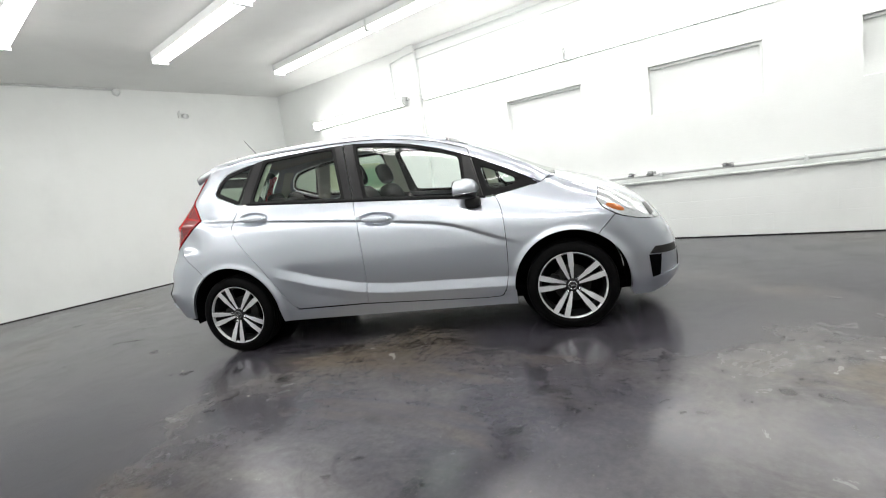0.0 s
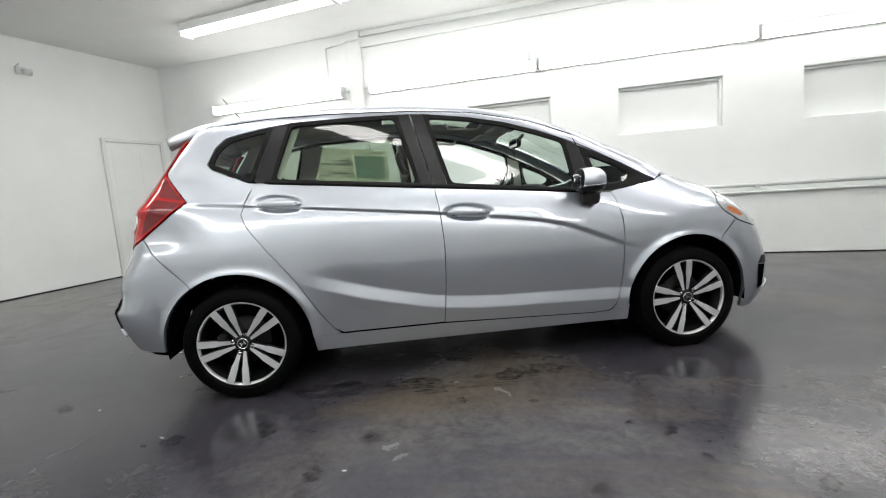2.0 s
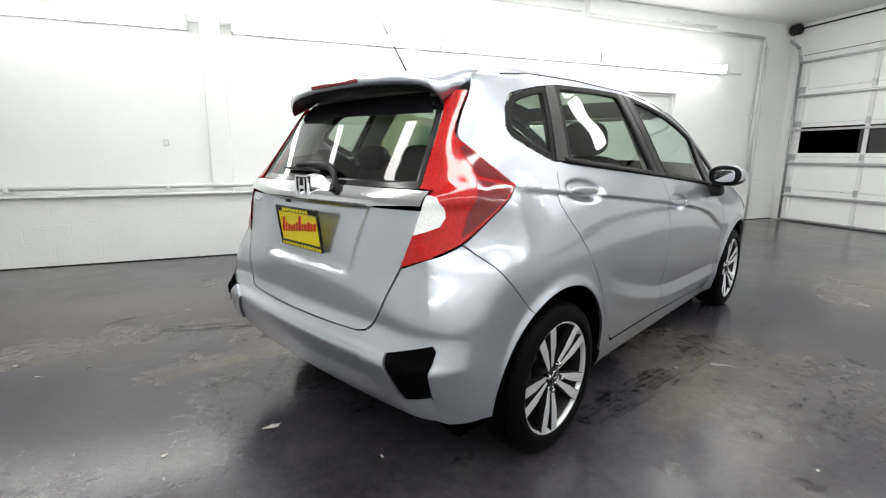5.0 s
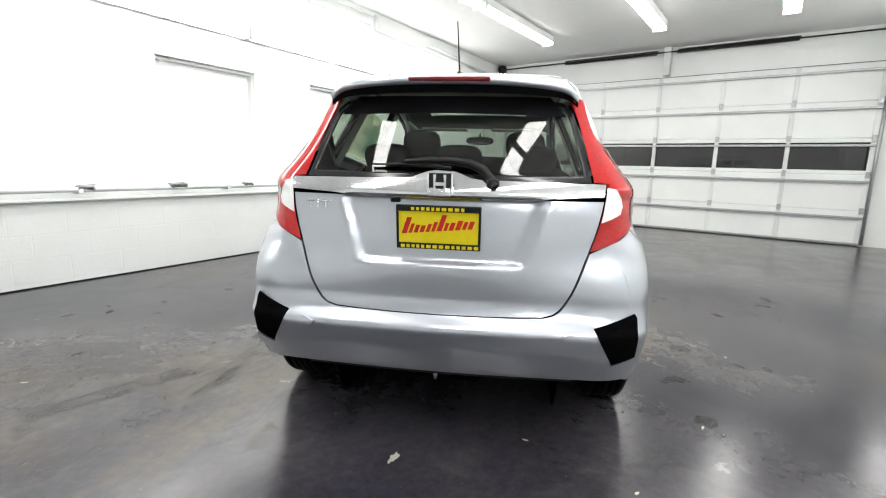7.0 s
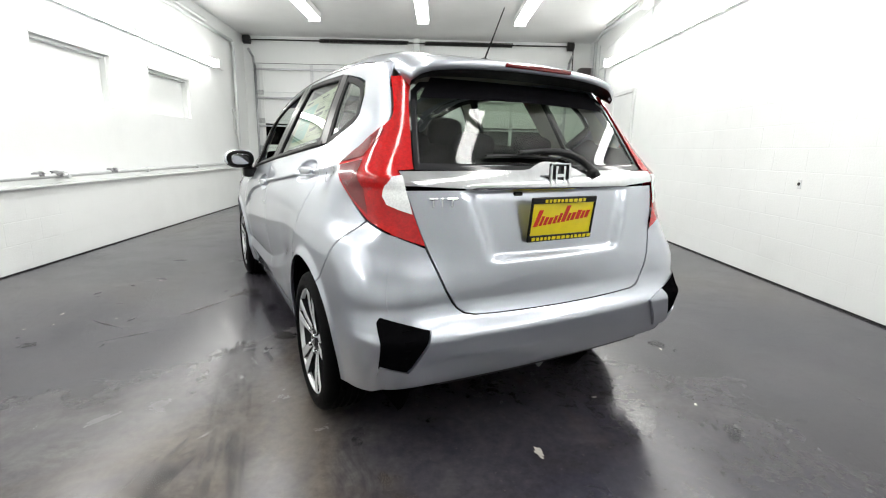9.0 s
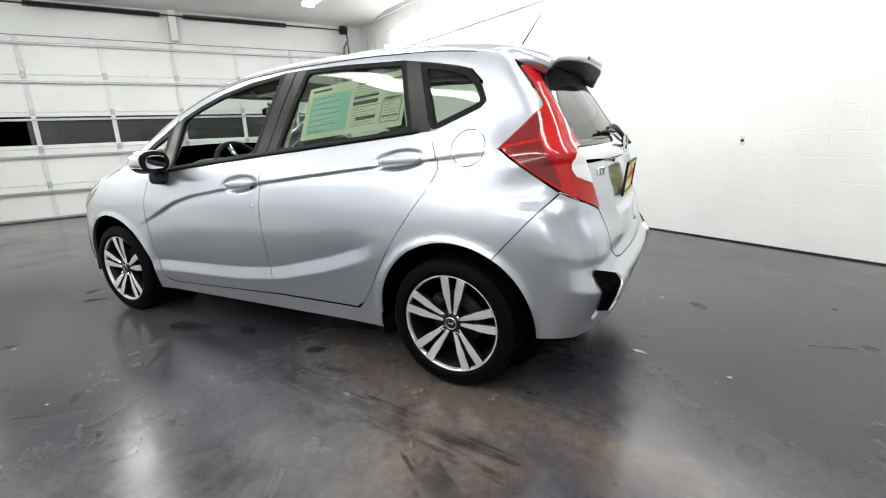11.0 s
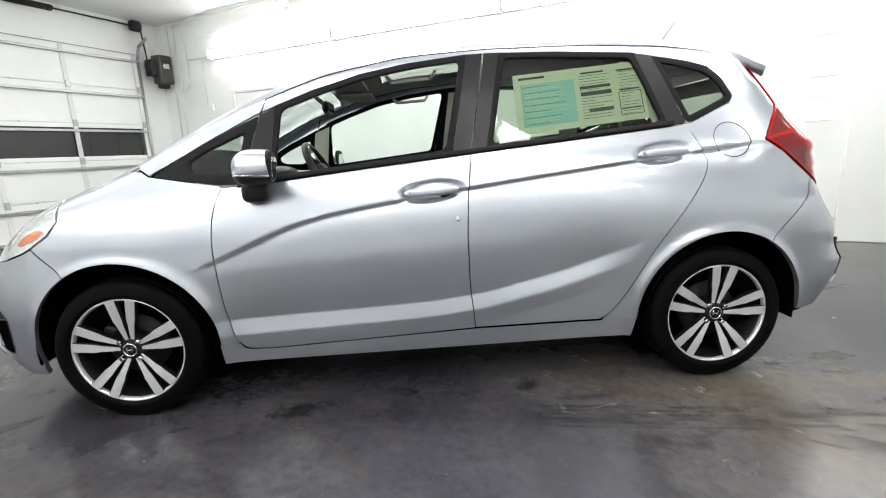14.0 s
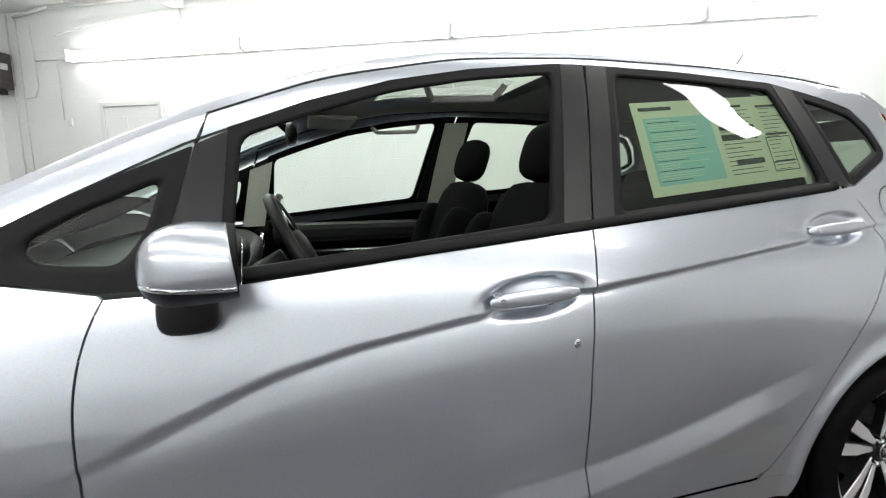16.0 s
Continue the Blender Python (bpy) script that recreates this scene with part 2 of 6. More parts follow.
# ---- the room: floor, walls, ceiling ----
def structure(ob, label, category):
    return tagged(ob, label, category, kind="structure")


structure(obj("floor", box((X0 - 0.2, Y0 - 0.2, -0.15), (X1 + 0.6, 3.95, 0.0)), FLOOR),
          "worn dark grey sealed concrete floor with stains and scuffs", "floor")
structure(obj("ceiling", box((X0 - 0.2, Y0 - 0.2, ZC), (X1 + 0.6, 3.95, ZC + 0.15)), CEIL),
          "flat white painted ceiling", "ceiling")
structure(obj("wall_south", box((X0 - 0.2, Y0 - 0.2, 0), (X1 + 0.6, Y0, ZC)), WALL), "long white painted block wall", "wall")
structure(obj("wall_west", box((X0 - 0.2, Y0, 0), (X0, 3.02, ZC)), WALL), "smooth white painted end wall", "wall")
# end wall round the garage door: piers and header
GY0, GY1, GZ = -3.01, 3.36, 2.79
eb = box((X1 + 0.02, Y0, 0), (X1 + 0.25, GY0, ZC))
box((X1 + 0.02, GY1, 0), (X1 + 0.25, 3.70, ZC), bm=eb)
box((X1 + 0.02, GY0, GZ), (X1 + 0.25, GY1, ZC), bm=eb)
structure(obj("wall_east", eb, WALL), "white end wall framing the garage door", "wall")
# thin black strips where the walls meet the floor
structure(obj("trim", box((X0 + 0.0, Y0 + 0.6, 0.0), (X0 + 0.004, 2.85, 0.014)), BLACK), "thin dark line along the wall foot", "trim")
structure(obj("trim", box((X0 + 0.1, Y0, 0.0), (X1, Y0 + 0.004, 0.014)), BLACK), "thin dark line along the wall foot", "trim")


def fitting(name, x0, x1, y, z, wall=0):
    """Strip light: white pan and glowing wrap-round lens. wall: +1 or -1 when it hangs on a wall."""
    e = empty(name, pose((x0 + x1) / 2, y, z))
    h = (x1 - x0) / 2
    if wall:
        part("pan", box((-h, 0.03 * wall, -0.06), (h, 0.10 * wall, 0.075), 0.006), WALL, e)
        b = bmesh.new()
        n = 8
        ring = [(-0.075 * math.sin(math.pi * k / n) * wall + 0.03 * wall, -0.062 * math.cos(math.pi * k / n)) for k in range(n + 1)]
        vs = [[b.verts.new((s, yy, zz)) for yy, zz in ring] for s in (-h + 0.02, h - 0.02)]
        for k in range(n):
            b.faces.new((vs[0][k], vs[0][k + 1], vs[1][k + 1], vs[1][k]))
        b.faces.new(vs[0])
        b.faces.new(vs[1][::-1])
        part("lens", b, LIT, e, "glowing acrylic lens", True)
        for s in (-h, h):
            part("end_cap", box((s - 0.012, -0.05 * wall, -0.066), (s + 0.012, 0.10 * wall, 0.078), 0.004), TRIM, e)
    else:
        part("pan", box((-h, -0.10, 0.03), (h, 0.10, ZC - z), 0.006), WALL, e)
        b = bmesh.new()
        n = 8
        ring = [(0.095 * math.cos(math.pi * k / n), -0.05 * math.sin(math.pi * k / n) + 0.03) for k in range(n + 1)]
        vs = [[b.verts.new((s, yy, zz)) for yy, zz in ring] for s in (-h + 0.02, h - 0.02)]
        for k in range(n):
            b.faces.new((vs[0][k], vs[1][k], vs[1][k + 1], vs[0][k + 1]))
        b.faces.new(vs[0])
        b.faces.new(vs[1][::-1])
        part("lens", b, LIT, e, "glowing acrylic lens", True)
        for s in (-h, h):
            part("end_cap", box((s - 0.012, -0.102, -0.026), (s + 0.012, 0.102, ZC - z), 0.004), TRIM, e)
    return e


for y in (1.69, -0.11, -1.73):
    for k in range(4):
        a = -4.08 + k * 2.27
        thing(fitting("ceiling_light", a, a + 2.24, y, ZC - 0.13), "long lit white fluorescent fitting on the ceiling", "ceiling light", "ceiling lights")
for k in range(4):
    a = 3.02 - 2.46 * k
    thing(fitting("wall_light", a, a + 2.43, Y0 + 0.10, 2.715, -1), "long lit white fluorescent fitting high on the wall", "wall light", "wall lights")


def conduit(points, label="thin painted electrical conduit on the wall", r=0.011):
    o = obj("conduit", path_tube(points, r), PIPE, smooth=True)
    return thing(o, label, "conduit", "conduits")


def wall_box(name, label, m, w=0.07, h=0.11, d=0.03):
    e = empty(name, m)
    part("body", box((-w / 2, 0, -h / 2), (w / 2, d, h / 2), 0.006, segs=2), TRIM, e)
    part("cover", box((-w / 2 + 0.006, d, -h / 2 + 0.006), (w / 2 - 0.006, d + 0.006, h / 2 - 0.006), 0.003), WALL, e)
    part("switch", box((-0.008, d + 0.006, -0.014), (0.008, d + 0.012, 0.014), 0.002), PIPE, e)
    return thing(e, label, "electrical box", "electrical boxes")


def wall_hole(x, z, y, s):
    e = empty("wall_socket", pose(x, y, z))
    part("plate", box((-0.022, 0, -0.04), (0.022, 0.006 * s, 0.04), 0.003), PIPE, e)
    part("knockout", tube((0, 0.006 * s, 0), (0, 0.012 * s, 0), 0.014), SPRING, e)
    thing(e, "small worn socket plate on the painted block", "socket", "sockets")


# ---- the north wall and all that is fixed to it: built along x, then swung as one ----
before_north = set(bpy.data.objects)
WINDOWS = [(-0.63, 0.48), (1.31, 2.455), (3.257, 4.385)]   # blocked-up windows along the long wall
WZ0, WZ1 = 1.53, 2.127


def wall_with_holes(name, holes, z0, z1, y_in, y_out, x0, x1, mat):
    """Wall along x with rectangular openings right through it."""
    b = bmesh.new()
    xs = sorted({x0, x1, *[v for h in holes for v in h[:2]]})
    for a, c in zip(xs, xs[1:]):
        h = [q for q in holes if q[0] <= a and c <= q[1]]
        if h:
            box((a, y_in, z0), (c, y_out, h[0][2]), bm=b) if h[0][2] > z0 else None
            box((a, y_in, h[0][3]), (c, y_out, z1), bm=b)
        else:
            box((a, y_in, z0), (c, y_out, z1), bm=b)
    return obj(name, b, mat)


wall_n = structure(wall_with_holes("wall_north", [(a, c, WZ0, WZ1) for a, c in WINDOWS], 0, ZC, Y1, Y1 + 0.22, NX0 - 0.4, NX1 + 0.3, WALL),
                   "long white painted block wall with blocked-up windows", "wall")
for i, (a, c) in enumerate(WINDOWS):
    w = empty(f"window_{i + 1}", pose(0, 0, 0))
    structure(w, "blocked-up window recess painted white with worn sill", "window")
    part("infill_panel", box((a - 0.02, Y1 + 0.10, WZ0 - 0.02), (c + 0.02, Y1 + 0.16, WZ1 + 0.02)), WALL, w)
    part("lintel", box((a - 0.01, Y1 - 0.006, WZ1 - 0.030), (c + 0.01, Y1 + 0.10, WZ1 - 0.002), 0.004), TRIM, w, "grey steel lintel edge")
    part("lintel_lip", box((a + 0.01, Y1 + 0.045, WZ1 - 0.062), (c - 0.03, Y1 + 0.10, WZ1 - 0.031), 0.004), TRIM, w)
    part("jamb", box((c - 0.03, Y1 + 0.035, WZ0), (c - 0.002, Y1 + 0.10, WZ1 - 0.031), 0.003), TRIM, w)
    part("sill", box((a + 0.002, Y1 + 0.01, WZ0 - 0.02), (c - 0.03, Y1 + 0.10, WZ0 + 0.006), 0.004), WALL, w)
structure(obj("wall_stem", box((NX0, Y1 - 0.05, 0), (NX1, Y1, 0.72), 0.008), WALL), "low white foundation wall with a ledge", "wall")
structure(obj("trim", box((NX0 + 0.002, Y1 - 0.052, 0.0), (NX1, Y1 - 0.049, 0.012)), BLACK), "thin dark line along the wall foot", "trim")
structure(obj("pilaster", box((-2.36, Y1 - 0.07, 0.72), (-2.15, Y1, ZC), 0.006), WALL), "white painted wall pilaster", "pilaster")
for a, c in ((-4.80, -2.47), (-2.03, 0.33), (0.36, 2.77), (2.80, 5.27)):
    thing(fitting("wall_light", a, c, Y1 - 0.10, 2.50, 1), "long lit white fluorescent fitting high on the wall", "wall light", "wall lights")

# pipe along the wall on brackets, and its riser by the garage door
p = empty("pipe", pose(0, Y1 - 0.10, 0.815))
part("run", path_tube([(NX0 + 0.12, 0, 0), (6.08, 0, 0.0), (6.10, 0, 2.2)], 0.022), PIPE, p, smooth=True)
for k in range(9):
    x = NX0 + 0.35 + k * 1.4
    if x < 6.0:
        part("bracket", box((x - 0.02, -0.03, -0.035), (x + 0.02, 0.098, 0.012), 0.004), PIPE, p)
        part("clamp", tube((x - 0.012, 0, 0), (x + 0.012, 0, 0), 0.028), PIPE, p, smooth=True)
thing(p, "pale painted service pipe along the block wall", "pipe")
t2 = empty("tray", pose(0, Y1 - 0.06, 0.72))
part("lip", box((NX0 + 0.1, -0.05, 0.0), (6.0, 0.055, 0.02), 0.004), TRIM, t2)
thing(t2, "worn white ledge along the wall", "ledge")


def rag(x, w):
    b = box((x - w / 2, Y1 - 0.13, 0.815), (x + w / 2, Y1 - 0.06, 0.855), 0.012, segs=2)
    rng = random.Random(int(x * 100))
    for v in b.verts:
        v.co += Vector((rng.uniform(-0.03, 0.03), rng.uniform(-0.01, 0.01), rng.uniform(-0.012, 0.012)))
    thing(obj("wire_clip", b, STEEL, smooth=True), "small dark clip on the pale pipe", "clip", "clips on the pipe")


for x, w in ((-1.35, 0.10), (-0.55, 0.16), (0.25, 0.09), (1.05, 0.06), (1.28, 0.07), (2.1, 0.07)):
    rag(x, w)
conduit([(-2.72, Y1 - 0.02, 2.57), (-2.72, Y1 - 0.02, 3.17), (-2.36, Y1 - 0.09, 3.19), (-2.16, Y1 - 0.085, 3.20)])
conduit([(-2.155, Y1 - 0.02, 1.30), (-2.155, Y1 - 0.02, 3.10), (0.8, Y1 - 0.012, 3.12), (2.5, Y1 - 0.012, 3.12)], r=0.009)
conduit([(-2.16, Y1 - 0.05, 3.24), (2.5, Y1 - 0.05, 3.24)], "thin painted conduit under the ceiling", 0.010)
conduit([(2.58, Y1 - 0.05, 3.27), (2.58, Y1 - 0.05, 3.08), (6.15, Y1 - 0.05, 3.06), (6.24, Y1 - 0.05, 2.9), (6.24, Y1 - 0.05, 0.02)], "stout white painted conduit under the ceiling and down the corner", 0.028)
conduit([(4.0, Y1 - 0.08, 3.13), (5.0, Y1 - 0.08, 3.13)], "short painted conduit under the ceiling", 0.018)
conduit([(-2.47, Y1 - 0.05, 2.52), (-2.03, Y1 - 0.05, 2.53)], r=0.010)
conduit([(0.23, Y1 - 0.015, 2.58), (0.23, Y1 - 0.015, 2.70)], r=0.012)
conduit([(5.27, Y1 - 0.03, 2.47), (5.75, Y1 - 0.015, 2.47)], r=0.008)
conduit([(6.12, Y1 - 0.02, 1.75), (6.12, Y1 - 0.03, 1.42), (6.17, Y1 - 0.03, 1.36), (6.23, Y1 - 0.03, 1.37)], "painted cable looped beside the garage door", 0.009)
wall_box("electrical_box", "white socket on the long wall", pose(-2.79, Y1, 1.28, 0, 0, 180), 0.05, 0.07)
wall_box("electrical_box", "white switch box beside the garage door", pose(6.12, Y1, 1.79, 0, 0, 180), 0.07, 0.09)
swing = pose(0, 0, 0, 0, 0, NORTH)
for ob in [o for o in bpy.data.objects if o not in before_north and o.parent is None]:
    ob.matrix_basis = swing @ ob.matrix_basis

# ---- conduits and boxes on the other walls ----
conduit([(X0 + 0.02, Y0 + 0.1, 3.305), (X0 + 0.02, -0.10, 3.305)], "painted conduit at the ceiling line", 0.012)
conduit([(6.30, Y0 + 0.05, 3.25), (5.65, Y0 + 0.12, 3.315), (2.8, Y0 + 0.12, 3.315), (2.8, Y0 + 0.12, 3.27), (-4.9, Y0 + 0.12, 3.27)], "stout painted conduit under the ceiling", 0.02)
conduit([(5.3, Y0 + 0.20, 3.312), (3.8, Y0 + 0.20, 3.312)], "short painted conduit under the ceiling", 0.014)
conduit([(3.85, Y0 + 0.03, 3.24), (3.85, Y0 + 0.03, 2.78)], r=0.013)
conduit([(6.46, Y0 + 0.02, 1.20), (6.46, Y0 + 0.02, 3.30)], r=0.011)
conduit([(6.10, Y0 + 0.02, 3.16), (6.07, Y0 + 0.02, 2.40), (6.13, Y0 + 0.025, 2.26), (6.32, Y0 + 0.02, 2.24)], "thin painted cable looped down the wall", 0.007)
conduit([(6.07, Y0 + 0.02, 2.71), (5.46, Y0 + 0.02, 2.71)], r=0.009)
conduit([(5.72, Y0 + 0.02, 2.66), (5.72, Y0 + 0.02, 1.95)], r=0.008)
conduit([(6.32, Y0 + 0.015, 1.10), (6.32, Y0 + 0.015, 3.24)], r=0.008)
wall_box("electrical_box", "white electrical box fed by a conduit", pose(5.64, Y0, 1.92), 0.07, 0.10)
wall_box("electrical_box", "white switch box low on the block wall", pose(6.05, Y0, 1.20), 0.08, 0.08)
wall_box("electrical_box", "white button box beside the garage door", pose(6.40, Y0, 1.27), 0.07, 0.14)
wall_box("electrical_box", "square white box on the conduit under the ceiling", pose(3.85, Y0 + 0.05, 3.24), 0.16, 0.10, 0.16)
wall_box("electrical_box", "small white socket beside the door", pose(X0, 2.90, 1.255, 0, 0, -90), 0.06, 0.09)


def torn_edge():
    """Ragged lip where the plaster above the blocks has broken away."""
    rg = random.Random(8)
    n = 90
    V, Fq = [], []
    for k in range(n + 1):
        x = 5.75 - 7.0 * k / n
        z = 3.00 + 0.26 * min(1.0, (5.75 - x) / 2.5) ** 0.8
        rough = 0.010 + (0.030 if 1.5 < x < 3.6 else 0.006) * rg.random()
        top, low = z + rough, z - rough * rg.uniform(0.3, 1.2)
        d = 0.010 + rg.uniform(0, 0.018)
        V += [(x, Y0 + 0.001, top + 0.01), (x, Y0 + d, top), (x, Y0 + d * 0.7, low), (x, Y0 + 0.001, low + 0.006)]
    for k in range(n):
        for i in range(3):
            Fq.append([4 * k + i, 4 * k + i + 1, 4 * k + 5 + i, 4 * k + 4 + i])
    ob = raw("plaster_edge", V, Fq, TRIM, smooth=False)
    tagged(ob, "ragged broken plaster edge high on the block wall", "plaster edge")


torn_edge()
wall_hole(-1.03, 0.94, Y0, 1)
wall_hole(0.56, 0.905, Y0, 1)

# smoke detector and camera mount on the end wall
d = empty("wall_siren", pose(X0, 0.88, 2.915))
part("base", box((0, -0.06, -0.05), (0.04, 0.06, 0.05), 0.01, segs=2), TRIM, d)
part("horn", tube((0.02, 0.02, -0.005), (0.11, 0.05, -0.03), 0.035, n=16, r2=0.045), PIPE, d, smooth=True)
part("bracket", tube((0.0, -0.03, 0.05), (0.05, -0.03, 0.07), 0.012), PIPE, d, smooth=True)
thing(d, "small grey-white horn unit high on the end wall", "horn")
j = empty("junction_box", pose(X0, -0.06, 3.275))
part("body", tube((0, 0, 0), (0.05, 0, 0), 0.055, n=20), TRIM, j, smooth=True)
part("cover", tube((0.05, 0, 0), (0.06, 0, 0), 0.048, n=20), WALL, j, smooth=True)
thing(j, "round white junction box at the ceiling line", "junction box")


def panel_door(name, m, w, h, label, knob_side=1):
    """Flush steel door in a frame; stands in the plane x-z, facing +y."""
    e = empty(name, m)
    part("leaf", box((-w / 2, -0.01, 0.01), (w / 2, 0.012, h), 0.004), DOORW, e)
    f = box((-w / 2 - 0.06, -0.01, 0), (-w / 2 - 0.004, 0.03, h + 0.06), 0.005)
    box((w / 2 + 0.004, -0.01, 0), (w / 2 + 0.06, 0.03, h + 0.06), 0.005, f)
    box((-w / 2 - 0.004, -0.01, h + 0.005), (w / 2 + 0.004, 0.03, h + 0.06), 0.005, f)
    part("frame", f, TRIM, e)
    for z0, z1 in ((0.15, 0.75), (0.85, 1.2), (1.3, h - 0.12)):
        for s in (-1, 1):
            part("raised_panel", box((s * w * 0.25 - w * 0.17, 0.012, z0), (s * w * 0.25 + w * 0.17, 0.017, z1), 0.005), DOORW, e)
    kx = knob_side * (w / 2 - 0.07)
    part("rose", tube((kx, 0.012, 1.0), (kx, 0.02, 1.0), 0.03, n=18), STEEL, e, smooth=True)
    kb = tube((kx, 0.02, 1.0), (kx, 0.05, 1.0), 0.011, n=12)
    bmesh.ops.create_uvsphere(kb, u_segments=16, v_segments=10, radius=0.028, matrix=Matrix.Translation((kx, 0.066, 1.0)))
    part("knob", kb, STEEL, e, "brushed steel knob", True)
    part("deadbolt", tube((kx, 0.012, 1.16), (kx, 0.03, 1.16), 0.025, n=18), STEEL, e, smooth=True)
    tagged(e, label, "door", kind="structure")
    return e


panel_door("door_1", pose(X0 + 0.01, 2.26, 0, 0, 0, -90), 0.90, 2.06, "closed white panelled door in the end wall", -1)
panel_door("door_2", pose(4.68, Y0 + 0.01, 0), 0.80, 2.09, "closed white painted door in the block wall", -1)


# ---- garage door ----
def garage_door():
    e = empty("garage_door", pose(X1, 0, 0))
    n, hsec = 5, GZ / 5
    W0, W1 = GY0 + 0.02, GY1 - 0.02
    pane_w = 1.030
    for k in range(n):
        z0, z1 = k * hsec + 0.004, (k + 1) * hsec - 0.004
        if k != 2:
            part("section", box((-0.045, W0, z0), (0.0, W1, z1), 0.006), DOORW, e)
        else:
            b = box((-0.045, W0, z0), (0.0, W1, z0 + 0.06), 0.004)
            box((-0.045, W0, z1 - 0.06), (0.0, W1, z1), 0.004, b)
            part("section", b, DOORW, e, "glazed section frame")
        for s, zz in ((0, z0 + 0.02), (1, z1 - 0.055)):
            if s == 0 and k == 0:
                part("strut", box((-0.085, W0, z0 + 0.01), (-0.045, W1, z0 + 0.045), 0.004), STEEL, e)
        part("rail", box((-0.105, W0, z1 - 0.125), (-0.0625, W1, z1 - 0.088), 0.004), STEEL, e, "bare steel stiffening rail")
        part("joint", box((-0.0475, W0, z1 - 0.001), (-0.02, W1, z1 + 0.007)), PIPE, e, "grey joint between two sections")
    for i in range(8):
        y = (W1 - 0.03, 3.245, 2.216, 1.186, 0.157, -0.873, -1.903, W0 + 0.03)[i]
        part("stile", box((-0.062, y - 0.032, 0.03), (-0.0451, y + 0.032, GZ - 0.01), 0.004), TRIM if i % 2 else PIPE, e)
        for k in range(1, n):
            part("hinge", box((-0.082, y - 0.03, k * hsec - 0.05), (-0.062, y + 0.03, k * hsec + 0.045), 0.004), STEEL, e)
        lo = max(W0 + 0.05, y - pane_w + 0.036)
        if y - lo > 0.15:
            part("pane", box((-0.030, lo, 2 * hsec + 0.064), (-0.012, y - 0.036, 3 * hsec - 0.064)), OLDGLASS, e, "blacked-out pane")
    for s, y in ((1, W1 + 0.03), (-1, W0 - 0.03)):
        part("track", path_tube([(-0.06, y, 0.03), (-0.06, y, GZ - 0.1), (-0.14, y, GZ + 0.12), (-0.35, y, GZ + 0.22)], 0.024), STEEL, e, smooth=True)
        part("track_angle", box((-0.05, y - 0.03, 0.0), (0.012, y + 0.03, GZ), 0.004), TRIM, e)
    zs = GZ + 0.44
    part("shaft", tube((-0.12, GY0 - 0.05, zs), (-0.12, GY1 + 0.2, zs), 0.013), SPRING, e, "dark torsion shaft", True)
    for y0, y1 in ((-1.86, -0.09), (0.25, 2.02)):
        b = bmesh.new()
        turns, r, rr = 60, 0.036, 0.0115
        pts = [(-0.12 + r * math.cos(a), y0 + (y1 - y0) * a / (turns * 2 * math.pi), zs + r * math.sin(a)) for a in np.linspace(0, turns * 2 * math.pi, turns * 10)]
        prev = None
        for q in range(len(pts)):
            a = q / 10 * 2 * math.pi
            ring = [b.verts.new((pts[q][0] + rr * math.cos(t) * math.cos(a), pts[q][1] + rr * math.sin(t), pts[q][2] + rr * math.cos(t) * math.sin(a))) for t in (0, 1.57, 3.14, 4.71)]
            if prev:
                for t in range(4):
                    b.faces.new((prev[t], prev[(t + 1) % 4], ring[(t + 1) % 4], ring[t]))
            prev = ring
        part("torsion_spring", b, SPRING, e, "black torsion spring", True)
    for y in (GY0 - 0.02, GY1 + 0.12):
        part("cable_drum", tube((-0.12, y - 0.06, zs), (-0.12, y + 0.06, zs), 0.085, n=20), SPRING, e, smooth=True)
    part("centre_plate", box((-0.13, 0.02, zs - 0.40), (0.02, 0.14, zs + 0.09), 0.006), TRIM, e)
    part("header_seal", box((-0.03, GY0, GZ - 0.02), (0.018, GY1, GZ + 0.015), 0.004), SPRING, e, "black header seal")
    for y in (-3.0, -1.2, 0.6, 2.4):
        for k in range(1, n):
            part("roller_bolt", tube((-0.09, y, k * hsec), (-0.082, y, k * hsec), 0.01, n=8), STEEL, e)
    return tagged(e, "closed white sectional garage door with black panes and steel rails", "garage door", kind="structure")


garage_door()


def door_opener():
    e = empty("door_operator", pose(X1 - 0.24, Y0 + 0.20, 2.60))
    part("housing", box((-0.13, -0.13, -0.26), (0.10, 0.10, 0.20), 0.03, segs=3), MOTOR, e, "grey-brown enamel housing", True)
    part("motor", tube((-0.02, 0.0, -0.32), (-0.02, 0.0, -0.24), 0.09, n=20), SPRING, e, smooth=True)
    part("gearbox", box((-0.05, 0.08, -0.14), (0.12, 0.2, 0.12), 0.02, segs=2), SPRING, e)
    part("sprocket", tube((0.0, 0.2, 0.02), (0.0, 0.23, 0.02), 0.08, n=20), SPRING, e, smooth=True)
    part("chain", tube((0.0, 0.215, 0.05), (0.06, 0.215, 0.64), 0.012), SPRING, e)
    part("label_plate", box((-0.136, -0.06, -0.02), (-0.13, 0.04, 0.06), 0.001), SILVERPL, e)
    part("mount", box((-0.10, -0.16, -0.2), (0.10, -0.13, 0.2), 0.004), STEEL, e)
    thing(e, "dark wall-mounted garage door operator with motor", "door operator")


door_opener()


